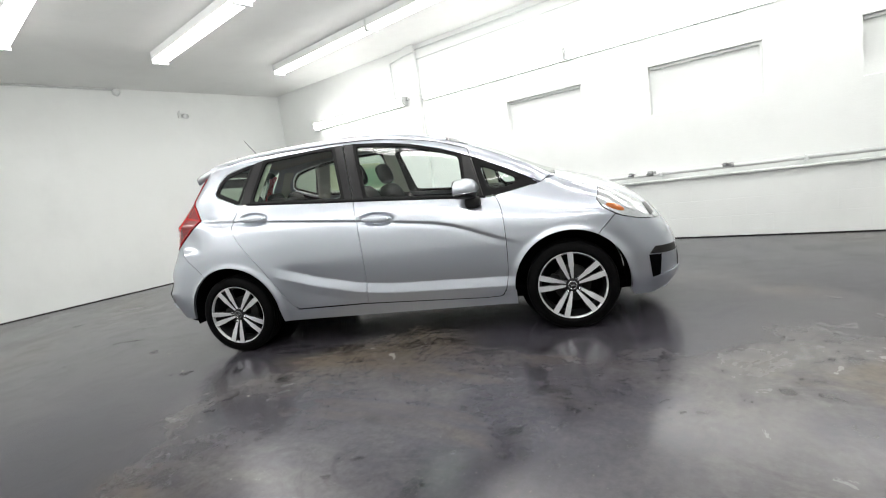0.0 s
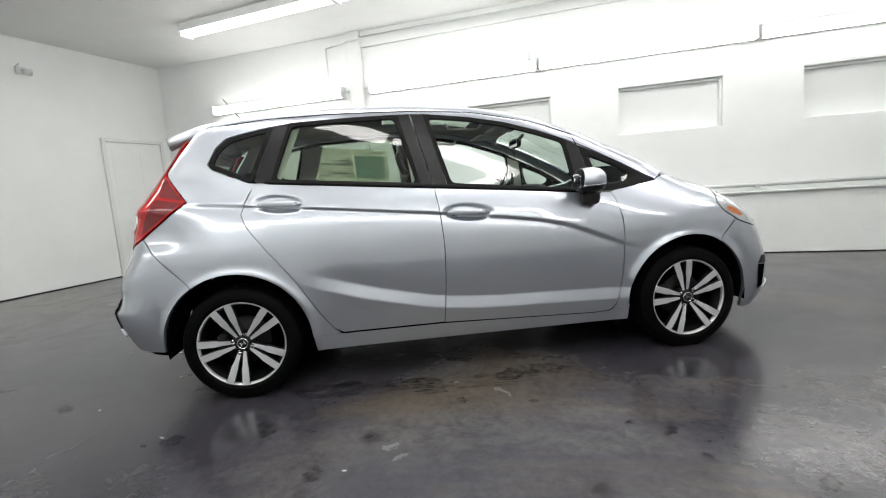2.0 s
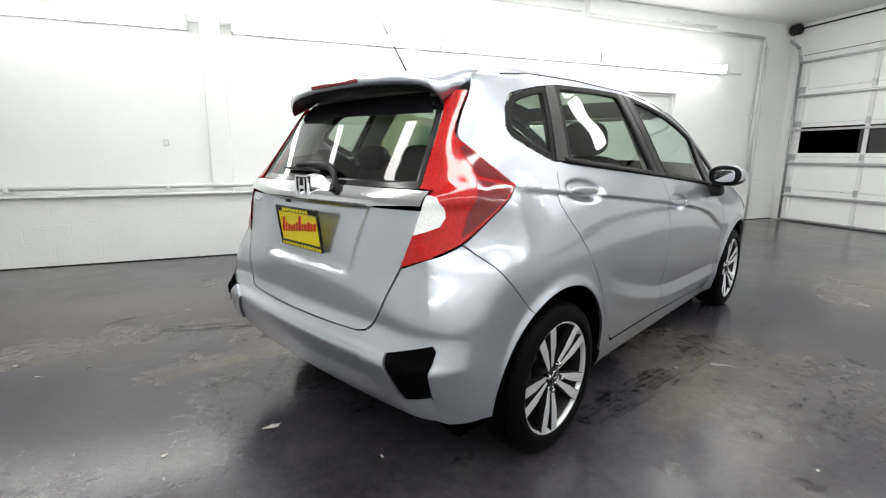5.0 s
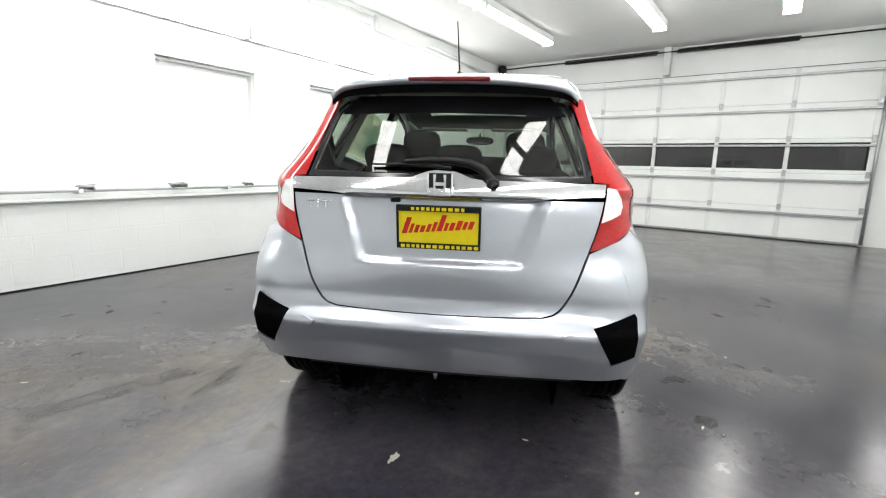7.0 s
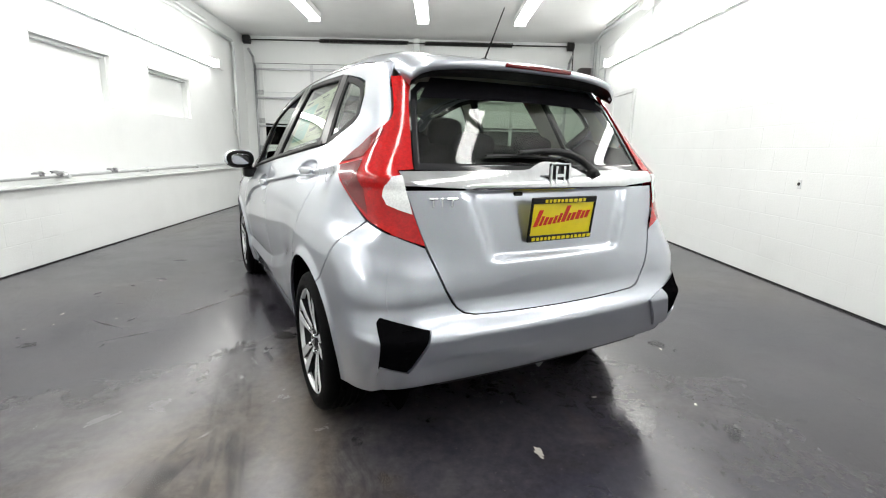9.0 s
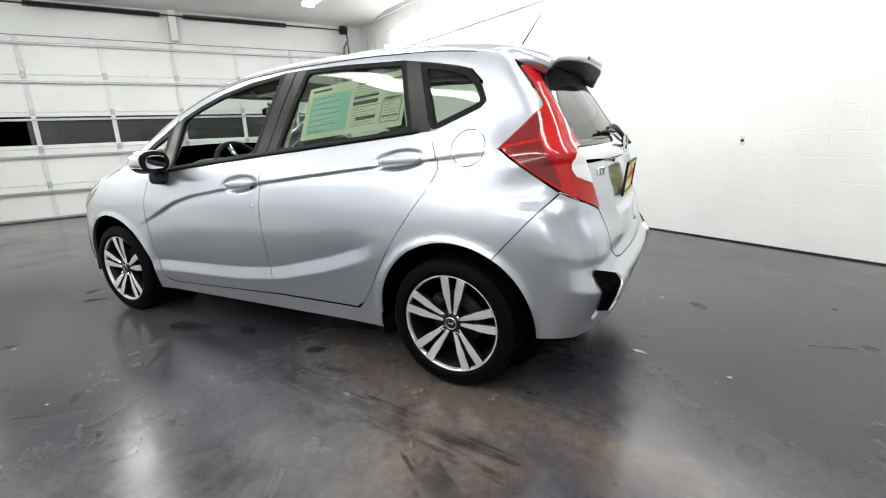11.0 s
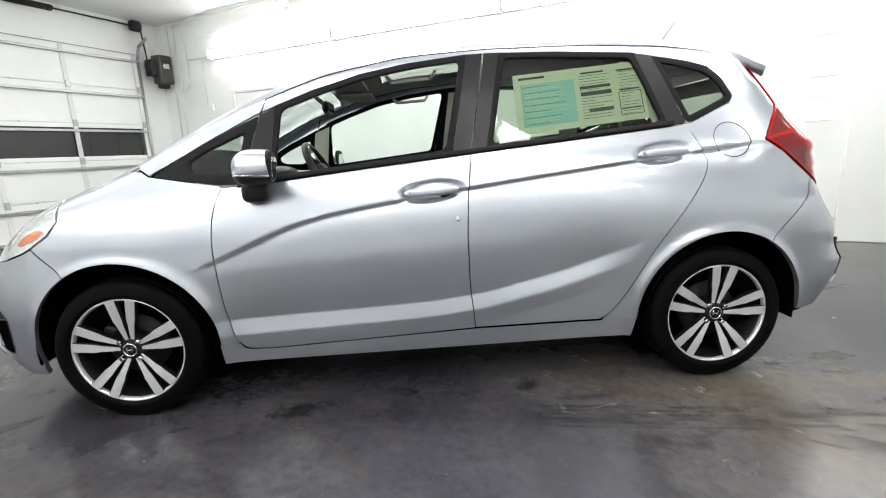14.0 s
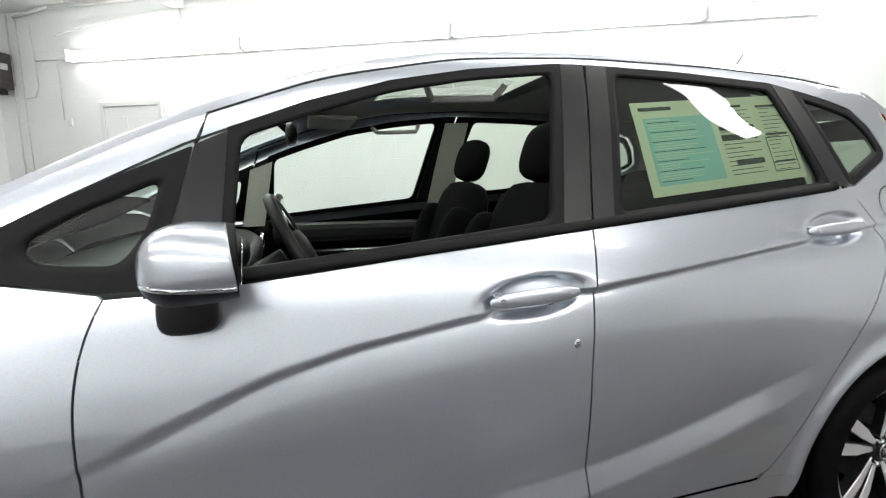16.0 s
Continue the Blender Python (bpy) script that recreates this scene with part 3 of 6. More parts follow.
# patched vents and a cable on the south wall
def patch(x, z, w, h):
    b = box((x - w / 2, Y0, z - h / 2), (x + w / 2, Y0 + 0.008, z + h / 2), 0.004)
    box((x - w / 2 - 0.01, Y0, z + h / 2 - 0.006), (x + w / 2 + 0.01, Y0 + 0.02, z + h / 2 + 0.01), 0.004, b)
    thing(obj("patched_block", b, BLOCK), "painted patch with a rough lip on the block wall", "wall patch", "wall patches")


for z in (2.365, 1.90, 1.52, 1.10):
    patch(-2.66, z, 0.18, 0.2)
c = empty("wall_cable", pose(-2.74, Y0 + 0.012, 0))
part("lead", path_tube([(0, 0, 0.30), (-0.01, 0, 0.24), (-0.16, 0, 0.24), (-0.17, 0.01, 0.06)], 0.006), PIPE, c, smooth=True)
part("plug", box((-0.19, -0.01, 0.0), (-0.14, 0.04, 0.055), 0.008), SPRING, c)
thing(c, "short cable with a dark plug at the wall foot", "cable")
structure(obj("wall_offset", box((X0, Y0, 0), (-2.90, Y0 + 0.05, ZC), 0.006), WALL), "smooth white plastered end of the block wall", "wall")


# ---- the car: one smooth body surface, cut into panels ----
def curve(points, soft=0.03):
    """Smoothed polyline v(u)."""
    u = np.array([q[0] for q in points], float)
    v = np.array([q[1] for q in points], float)
    if u[0] > u[-1]:
        u, v = u[::-1], v[::-1]
    g = np.arange(u[0] - 0.3, u[-1] + 0.3, 0.001)
    w = np.interp(g, u, v)
    lo, hi = (v[1] - v[0]) / (u[1] - u[0]), (v[-1] - v[-2]) / (u[-1] - u[-2])
    w = np.where(g < u[0], v[0] + lo * (g - u[0]), np.where(g > u[-1], v[-1] + hi * (g - u[-1]), w))
    k = np.exp(-0.5 * (np.arange(-300, 301) * 0.001 / soft) ** 2)
    w = np.convolve(np.pad(w, 300, mode="edge"), k / k.sum(), mode="valid")
    return lambda q: np.interp(q, g, w)


ZTOP = curve([(2.16, 0.54), (2.05, 0.69), (1.95, 0.785), (1.85, 0.852), (1.70, 0.925), (1.50, 0.998), (1.32, 1.056), (1.20, 1.098), (1.08, 1.16),
              (0.94, 1.232), (0.72, 1.338), (0.42, 1.452), (0.08, 1.524), (-0.28, 1.550), (-0.72, 1.556), (-1.10, 1.545), (-1.44, 1.506), (-1.62, 1.470), (-1.8, 1.42)], 0.05)
WMID = curve([(0.10, 0.74), (0.20, 0.775), (0.30, 0.800), (0.45, 0.818), (0.65, 0.826), (0.80, 0.822), (0.92, 0.806), (1.00, 0.780), (1.06, 0.748),
              (1.15, 0.708), (1.30, 0.640), (1.45, 0.562), (1.60, 0.47)], 0.025)
TAPER_LO = curve([(-2.2, 0.95), (-1.8, 0.975), (-1.3, 1.01), (-0.9, 1.0), (0.8, 1.0), (1.25, 1.012), (1.6, 0.975), (1.9, 0.91), (2.2, 0.84)], 0.08)
TAPER_HI = curve([(-2.2, 0.84), (-1.7, 0.888), (-1.4, 0.936), (-1.0, 0.977), (-0.3, 1.0), (0.4, 0.985), (0.75, 0.945), (1.1, 0.885), (1.5, 0.84), (2.2, 0.76)], 0.08)
XREAR = curve([(0.10, -1.76), (0.25, -1.85), (0.33, -1.905), (0.43, -1.952), (0.495, -1.968), (0.520, -1.972), (0.536, -1.940), (0.556, -1.924), (0.60, -1.905), (0.70, -1.905), (0.82, -1.895),
               (0.95, -1.875), (1.02, -1.852), (1.06, -1.810), (1.20, -1.715), (1.35, -1.612), (1.45, -1.545), (1.6, -1.45)], 0.012)
XFRONT = curve([(0.05, 1.90), (0.15, 1.98), (0.22, 2.05), (0.30, 2.078), (0.42, 2.078), (0.50, 2.064), (0.58, 2.036), (0.66, 2.000), (0.76, 1.945), (0.9, 1.84), (1.1, 1.5)], 0.025)
CREASE = curve([(-1.6, 1.06), (-1.45, 1.045), (-0.9, 0.992), (-0.245, 0.920), (0.18, 0.864), (0.40, 0.830), (0.567, 0.787), (0.728, 0.719), (0.92, 0.640), (1.2, 0.54)], 0.04)
SWAGE = curve([(-0.95, 0.60), (-0.83, 0.552), (-0.57, 0.470), (-0.236, 0.390), (0.03, 0.362), (0.81, 0.335), (1.0, 0.33)], 0.05)
HANDLES = [(-1.012, 1.016), (-0.018, 0.902)]
AXLE, WHEEL_Z, ARCH = 1.268, 0.303, 0.377


def smooth01(t):
    t = np.clip(t, 0, 1)
    return t * t * (3 - 2 * t)


def smax(a, b, k):
    h = np.maximum(k - np.abs(a - b), 0)
    return np.maximum(a, b) + h * h / (4 * k)


def half_width(x, z):
    m = smooth01((z - 0.72) / 0.36)
    w = WMID(z) * (TAPER_LO(x) * (1 - m) + TAPER_HI(x) * m)
    d = z - CREASE(x)
    f = smooth01((x + 1.55) / 0.2) * smooth01((1.0 - x) / 0.35)
    w = w + 0.007 * f * np.where(d > 0, np.exp(-d / 0.09) * smooth01(d / 0.006 + 0.5), 0) - 0.013 * f * np.where(d <= 0, np.exp(d / 0.045) * smooth01(-d / 0.012), 0)
    d = z - SWAGE(x)
    f = smooth01((x + 0.98) / 0.35) * smooth01((1.0 - x) / 0.25)
    band = 0.07
    w = w - f * (0.021 * np.where(d > band, np.exp(-np.maximum(d - band, 0) / 0.12), np.clip(d / band, 0, 1)) + 0.010 * np.clip(-d / 0.07, 0, 1))
    w = w + 0.044 * np.exp(-((z - 1.03) / 0.10) ** 2) * smooth01((-1.28 - x) / 0.24)
    w = w - 0.026 * smooth01((z - 0.80) / 0.07) * smooth01((-1.46 - x) / 0.16) * (1 - 0.75 * smooth01((z - 0.90) / 0.16))
    for s in (1, -1):
        r = np.hypot(x - s * AXLE, z - WHEEL_Z)
        w = w + 0.014 * np.exp(-((r - ARCH) / 0.022) ** 2) * (z > 0.2)
    for hx, hz in HANDLES:
        q = ((x - hx) / 0.128) ** 2 + ((z - hz - 0.03 * (x - hx) * -3) / 0.046) ** 2
        w = w - 0.026 * smooth01((1.18 - q) * 1.5)
    return w


def body(x, y, z):
    ay = np.abs(y)
    side = ay - half_width(x, z)
    top = z - (ZTOP(x) - (0.06 + 0.09 * smooth01((x - 1.0) / 0.4)) * ay * ay)
    plate = smooth01((0.40 + 0.32 * (z - 0.98) - ay) / 0.05) * smooth01((z - 0.73) / 0.03) * smooth01((0.995 - z) / 0.02)
    rear = XREAR(z) + (0.08 + 0.115 * smooth01((z - 0.62) / 0.2)) * ay * ay + 0.028 * plate - x
    rear = rear - 0.012 * smooth01((ay - 0.48) / 0.15) * smooth01((z - 0.525) / 0.03) * smooth01((0.84 - z) / 0.14)
    front = x - (XFRONT(z) - 0.33 * ay * ay)
    a = smax(side, top, 0.07)
    a = smax(a, rear, 0.10 + 0.08 * smooth01((1.04 - z) / 0.06))
    return smax(a, front, 0.22)


def solve(mode, p, q):
    """The point of the body's skin over (p, q) of the side (x, z), rear or front (y, z) or top (x, y)."""
    p, q = np.asarray(p, float), np.asarray(q, float)
    lo, hi = np.zeros_like(p), np.zeros_like(p)
    if mode == "side":
        lo[:], hi[:] = 0.0, 1.1
        place = lambda v: (p, v, q)
    elif mode == "rear":
        lo[:], hi[:] = -0.9, -2.3
        place = lambda v: (v, p, q)
    elif mode == "front":
        lo[:], hi[:] = 0.9, 2.4
        place = lambda v: (v, p, q)
    else:
        lo[:], hi[:] = 0.3, 1.8
        place = lambda v: (p, q, v)
    for _ in range(40):
        mid = (lo + hi) / 2
        out = body(*place(mid)) > 0
        hi = np.where(out, mid, hi)
        lo = np.where(out, lo, mid)
    return np.stack(place((lo + hi) / 2), -1)


def clip(poly, x0, x1, y0, y1):
    """A polygon cut down to one grid cell."""
    for axis, lim, sgn in ((0, x0, 1), (0, x1, -1), (1, y0, 1), (1, y1, -1)):
        res = []
        for i in range(len(poly)):
            a, b = poly[i - 1], poly[i]
            da, db = (a[axis] - lim) * sgn, (b[axis] - lim) * sgn
            if (da >= 0) != (db >= 0):
                t = da / (da - db)
                c = [a[0] + t * (b[0] - a[0]), a[1] + t * (b[1] - a[1])]
                c[axis] = lim
                res.append(tuple(c))
            if db >= 0:
                res.append(b)
        poly = res
        if not poly:
            return poly
    return poly


def refine(poly, step=0.03):
    out = []
    for a, b in zip(poly, poly[1:] + poly[:1]):
        n = max(1, int(math.hypot(b[0] - a[0], b[1] - a[1]) / step))
        out += [(a[0] + (b[0] - a[0]) * k / n, a[1] + (b[1] - a[1]) * k / n) for k in range(n)]
    return out


def tessellate(poly, cell):
    """Grid faces inside a polygon, cut along its outline. Returns 2D points and faces."""
    area = sum(a[0] * b[1] - b[0] * a[1] for a, b in zip(poly, poly[1:] + poly[:1]))
    if area < 0:
        poly = poly[::-1]
    px, py = np.array([q[0] for q in poly]), np.array([q[1] for q in poly])
    cx, cy = cell
    i0, i1, j0, j1 = int(np.floor(px.min() / cx)), int(np.ceil(px.max() / cx)), int(np.floor(py.min() / cy)), int(np.ceil(py.max() / cy))
    touched = set()
    for a, b in zip(poly, poly[1:] + poly[:1]):
        n = max(2, int(max(abs(b[0] - a[0]) / cx, abs(b[1] - a[1]) / cy) * 12) + 2)
        for t in np.linspace(0, 1, n):
            x, y = (a[0] + t * (b[0] - a[0])) / cx, (a[1] + t * (b[1] - a[1])) / cy
            for e in (-1e-6, 1e-6):
                touched.add((int(math.floor(x + e)), int(math.floor(y + e))))
    gx, gy = np.meshgrid((np.arange(i0, i1) + 0.5) * cx, (np.arange(j0, j1) + 0.5) * cy, indexing="ij")
    inside = np.zeros(gx.shape, bool)
    qx, qy = np.roll(px, -1), np.roll(py, -1)
    for k in range(len(px)):
        if py[k] != qy[k]:
            inside ^= ((py[k] > gy) != (qy[k] > gy)) & (gx < (qx[k] - px[k]) * (gy - py[k]) / (qy[k] - py[k]) + px[k])
    pts, index, faces = [], {}, []

    def vid(x, y):
        key = (round(x, 5), round(y, 5))
        if key not in index:
            index[key] = len(pts)
            pts.append((x, y))
        return index[key]

    for i in range(i0, i1):
        for j in range(j0, j1):
            x0, x1, y0, y1 = i * cx, (i + 1) * cx, j * cy, (j + 1) * cy
            if (i, j) in touched:
                c = clip(poly, x0, x1, y0, y1)
                ids = []
                for q in c:
                    v = vid(*q)
                    if not ids or ids[-1] != v:
                        ids.append(v)
                if len(ids) > 2 and ids[0] == ids[-1]:
                    ids.pop()
                if len(set(ids)) == len(ids) and len(ids) > 2:
                    faces.append(ids)
            elif inside[i - i0, j - j0]:
                faces.append([vid(x0, y0), vid(x1, y0), vid(x1, y1), vid(x0, y1)])
    return pts, faces


def skin(pieces, rim=0.014, off=0.0, cell=None):
    """Verts and faces of one panel. pieces: (mode, polygon, mirrored); off lifts it along the axis; rim folds the outline inwards."""
    V, Fs = [], []
    for mode, poly, mirrored in pieces:
        pts, faces = tessellate(refine(list(poly)), cell or {"side": (0.020, 0.006), "rear": (0.020, 0.008), "front": (0.03, 0.02), "top": (0.03, 0.04)}[mode])
        if not pts:
            continue
        P = np.array(pts)
        X = solve(mode, P[:, 0], P[:, 1])
        e = 1e-3
        grad = np.stack([body(X[:, 0] + e, X[:, 1], X[:, 2]) - body(X[:, 0] - e, X[:, 1], X[:, 2]),
                         body(X[:, 0], X[:, 1] + e, X[:, 2]) - body(X[:, 0], X[:, 1] - e, X[:, 2]),
                         body(X[:, 0], X[:, 1], X[:, 2] + e) - body(X[:, 0], X[:, 1], X[:, 2] - e)], -1)
        grad /= np.linalg.norm(grad, axis=1, keepdims=True) + 1e-9
        X = X + off * grad
        axis = {"side": (0, 1, 0), "rear": (-1, 0, 0), "front": (1, 0, 0), "top": (0, 0, 1)}[mode]
        flip = mode in ("side", "rear")
        count = {}
        for f in faces:
            for a, b in zip(f, f[1:] + f[:1]):
                count[(min(a, b), max(a, b))] = count.get((min(a, b), max(a, b)), 0) + 1
        base = len(V)
        V += X.tolist()
        fs = [list(f) for f in faces]
        if rim:
            ring = {}
            inn = X - rim * (0.6 * grad + 0.4 * np.array(axis))

            def dup(a):
                if a not in ring:
                    ring[a] = len(V)
                    V.append(X[a].tolist())
                    V.append(inn[a].tolist())
                return ring[a]

            for f in faces:
                for a, b in zip(f, f[1:] + f[:1]):
                    if count[(min(a, b), max(a, b))] == 1:
                        ra, rb = dup(a) - base, dup(b) - base
                        fs.append([rb, ra, ra + 1, rb + 1])
        if mirrored:
            for k in range(base, len(V)):
                V[k][1] = -V[k][1]
        turn = flip != bool(mirrored)
        Fs += [[base + q for q in (f[::-1] if turn else f)] for f in fs]
    return V, Fs


def arc(cx, cz, r, a0, a1, n=28):
    return [(cx + r * math.cos(math.radians(a0 + (a1 - a0) * k / n)), cz + r * math.sin(math.radians(a0 + (a1 - a0) * k / n))) for k in range(n + 1)]


car = empty("car", pose(0, 0, 0, 0, 0, HEADING))
thing(car, "silver-blue five-door hatchback parked on the concrete floor", "car")


def panel(name, pieces, mat, label="", parent=None, rim=0.014, off=0.0, cell=None):
    v, f = skin(pieces, rim, off, cell)
    return raw(name, v, f, mat, parent or car, label)


def pair(name, poly, mat, label="", **kw):
    """The same panel on both sides of the car."""
    return [panel(name, [("side", poly, m)], mat, label, **kw) for m in (False, True)]


# lines shared by the panels: (x, z)
BELT = lambda x: 1.028 - 0.0945 * x
SPLIT_Y = curve([(0.1, 0.70), (0.70, 0.70), (0.79, 0.645), (0.9, 0.645), (1.0, 0.640), (1.06, 0.618), (1.12, 0.585), (1.2, 0.552), (1.36, 0.505), (1.5, 0.44)], 0.03)
zz = np.linspace(0.20, 1.40, 41)
XS = solve("rear", SPLIT_Y(zz), zz)[:, 0]
REAR_EDGE = list(zip(XS.tolist(), zz.tolist()))                # where side and rear meet
zf = np.linspace(0.16, 0.82, 34)
XF = solve("front", np.full_like(zf, 0.52), zf)[:, 0]
FRONT_EDGE = list(zip(XF.tolist(), zf.tolist()))
GLASS_TOP = [(-1.375, 1.252), (-1.345, 1.325), (-1.29, 1.380), (-1.22, 1.403), (-1.10, 1.426), (-1.02, 1.438), (-0.93, 1.450), (-0.60, 1.464), (-0.36, 1.465), (-0.21, 1.461), (0.05, 1.431), (0.26, 1.388), (0.45, 1.331), (0.60, 1.272), (0.70, 1.232), (0.92, 1.120), (1.125, 1.010)]
topx = np.linspace(-1.50, 1.24, 60)
ZCUT = ZTOP(topx) - 0.058
ZCUT = np.maximum(ZCUT, np.interp(topx, [q[0] for q in GLASS_TOP], [q[1] for q in GLASS_TOP]) + 0.014)
DRIP = list(zip(topx.tolist(), ZCUT.tolist()))                 # edge of the roof
YCUT = solve("side", topx, ZCUT)[:, 1]
DRIP_AT = lambda x: (x, float(np.interp(x, topx, ZCUT)))
hx = np.linspace(1.24, 1.90, 14)
hy = np.interp(hx, [1.2, 1.34, 1.47, 1.62, 1.76, 1.9], [0.66, 0.675, 0.66, 0.62, 0.57, 0.53])
HOOD_EDGE = [(float(p[0]), float(p[2])) for p in solve("top", hx, hy)]

def seam(points, soft=0.035, n=22):
    """A flowing joint line through (x, z) points that run downwards."""
    f = curve([(z, x) for x, z in points], soft)
    return [(float(f(z)), float(z)) for z in np.linspace(points[0][1], points[-1][1], n)]


SEAM_F = seam([(0.828, 0.950), (0.850, 0.905), (0.864, 0.83), (0.869, 0.72), (0.867, 0.60), (0.858, 0.45), (0.838, 0.335), (0.832, 0.318)]) + [(0.802, 0.278)]
SEAM_B = seam([(-0.190, 1.046), (-0.170, 0.90), (-0.160, 0.72), (-0.166, 0.50), (-0.186, 0.302)])
SEAM_R = [(-1.135, 1.132), (-1.165, 1.085), (-1.193, 1.025)] + seam([(-1.210, 0.975), (-1.194, 0.925), (-1.10, 0.80), (-0.967, 0.624), (-0.835, 0.395), (-0.79, 0.335)], 0.03) + [(-0.745, 0.302)]
G = 0.0022


def shift(line, dx):
    return [(x + dx, z) for x, z in line]


front_door = shift(SEAM_F[:-1], -G) + [(0.816, 0.297), (0.802, 0.2775), (0.78, 0.2665), (0.69, 0.263)] + [(-0.186 + G, 0.300)] + shift(SEAM_B[::-1][1:], G) + [(0.62, BELT(0.62)), (0.70, 0.953), (0.78, 0.952)]
rear_door = shift(SEAM_B, -G) + [(-0.740, 0.3045)] + shift(SEAM_R[::-1][1:], G)
sill = [(-0.888, 0.212), (0.896, 0.200), (0.898, 0.298), (0.822, 0.298), (0.808, 0.272), (0.785, 0.262), (0.69, 0.2585), (-0.188, 0.2925), (-0.735, 0.2945), (-0.755, 0.298), (-0.898, 0.298)]
fender = [(0.826, 0.2985)] + shift(SEAM_F, G)[::-1][1:] + [(0.836, 0.957), (0.99, 0.980), (1.135, 1.003), (1.168, 1.022), DRIP_AT(1.236)] + [q for q in HOOD_EDGE if q[0] < 1.48] + [(1.497, float(np.interp(1.497, *zip(*HOOD_EDGE)))), (1.470, 0.846), (1.502, 0.792), (1.572, 0.745)] + arc(AXLE, WHEEL_Z, ARCH, 60, 180, 30) + [(0.8995, 0.2985)]
XFE = lambda z: float(np.interp(z, zf, XF))
front_bumper = arc(AXLE, WHEEL_Z, ARCH, -9, 59.3, 20) + [(1.577, 0.740), (1.62, 0.722), (1.72, 0.690)] + [q for q in FRONT_EDGE[::-1] if 0.20 < q[1] < 0.66] + [(1.78, 0.175), (1.66, 0.190)]
headlight = [(1.476, 0.846), (1.508, 0.795), (1.578, 0.748), (1.62, 0.728), (1.72, 0.696), (XFE(0.662), 0.662), (XFE(0.70), 0.70), (XFE(0.745), 0.745)] + [(x, z - 0.004) for x, z in HOOD_EDGE[::-1] if 1.52 < x < XFE(0.745) - 0.03] + [(1.502, float(np.interp(1.502, *zip(*HOOD_EDGE))) - 0.003)]
TAIL_TIP = (-1.480, 1.058)
XE = lambda z: float(np.interp(z, zz, XS))
SPIRE = [(-1.567, 1.154), (-1.606, 1.202), (-1.612, 1.218), (-1.604, 1.240), (-1.584, 1.272), (-1.553, 1.315), (-1.500, 1.382)]
tail_side = [TAIL_TIP] + SPIRE + [(XE(1.382) + 0.004, 1.382)] + [q for q in REAR_EDGE[::-1] if 0.842 < q[1] < 1.38] + [(XE(0.842), 0.842), (-1.728, 0.884)]
quarter = [(-1.124, 1.132)] + shift(SEAM_R[1:-1], -G) + [(-0.758, 0.2985), (-0.8995, 0.2985)] + arc(-AXLE - 0.012, WHEEL_Z, ARCH, 0, 121.4, 30) + \
    [(-1.5345, 0.6895), (-1.6250, 0.7865), (-1.716, 0.882), (-1.470, 1.056)] + shift(SPIRE, 0.008) + [(-1.478, 1.402)] + \
    [q for q in DRIP if -1.465 < q[0] < -1.0] + [DRIP_AT(-1.0), (-1.0, 1.450), (-1.10, 1.434), (-1.22, 1.411), (-1.296, 1.390), (-1.352, 1.335), (-1.389, 1.250), (-1.364, 1.217), (-1.170, 1.136)]
rear_bumper = arc(-AXLE - 0.012, WHEEL_Z, ARCH, 181, 122.0, 16) + [(-1.5375, 0.6865), (-1.628, 0.7835), (-1.722, 0.879), (XE(0.836), 0.836)] + [q for q in REAR_EDGE[::-1] if 0.31 < q[1] < 0.836] + [(XE(0.325) + 0.01, 0.318), (-1.80, 0.302), (-1.67, 0.294)]
rail = [DRIP_AT(-1.0)] + [q for q in DRIP if -1.0 < q[0] <= 1.2] + [(1.165, 1.028), (1.135, 1.010)] + [(x, z + 0.008) for x, z in GLASS_TOP[::-1] if -1.02 < x < 1.12] + [(-1.0, 1.450)]

pair("front_door", front_door, PAINT)
pair("rear_door", rear_door, PAINT)
pair("sill", sill, PAINT, rim=0.0)
pair("front_fender", fender, PAINT)
pair("quarter_panel", quarter, PAINT, cell=(0.012, 0.010))
pair("roof_rail", rail, PAINT)

# bumpers wrap round the corners
hatch_low = [(0.549, 0.800), (0.532, 0.755), (0.513, 0.705), (0.492, 0.655), (0.470, 0.616), (0.452, 0.592), (0.428, 0.575), (0.39, 0.566), (0.30, 0.562), (0.15, 0.559), (0, 0.558)]
bump_rear = [(float(SPLIT_Y(z)), float(z)) for z in np.linspace(0.318, 0.836, 20)] + [(y + (0.005 if y > 0.3 else 0), z - 0.004) for y, z in hatch_low] + \
    [(-y - (0.005 if y > 0.3 else 0), z - 0.004) for y, z in hatch_low[::-1][1:]] + [(-float(SPLIT_Y(z)), float(z)) for z in np.linspace(0.836, 0.318, 20)]
panel("rear_bumper", [("side", rear_bumper, False), ("side", rear_bumper, True), ("rear", bump_rear, False)], PAINT, rim=0.02, cell=(0.014, 0.010))
bf = [(0.52, z) for z in np.linspace(0.16, 0.66, 12)] + [(-0.52, z) for z in np.linspace(0.66, 0.16, 12)]
panel("front_bumper", [("side", front_bumper, False), ("side", front_bumper, True), ("front", bf, False)], PAINT, rim=0.02)
grille = [(0.52, 0.66), (0.52, 0.745), (-0.52, 0.745), (-0.52, 0.66)]
panel("grille", [("front", grille, False)], BLACK, off=-0.01)
panel("lower_grille", [("front", [(0.42, 0.22), (0.48, 0.40), (-0.48, 0.40), (-0.42, 0.22)], False)], BLACK, off=0.004)

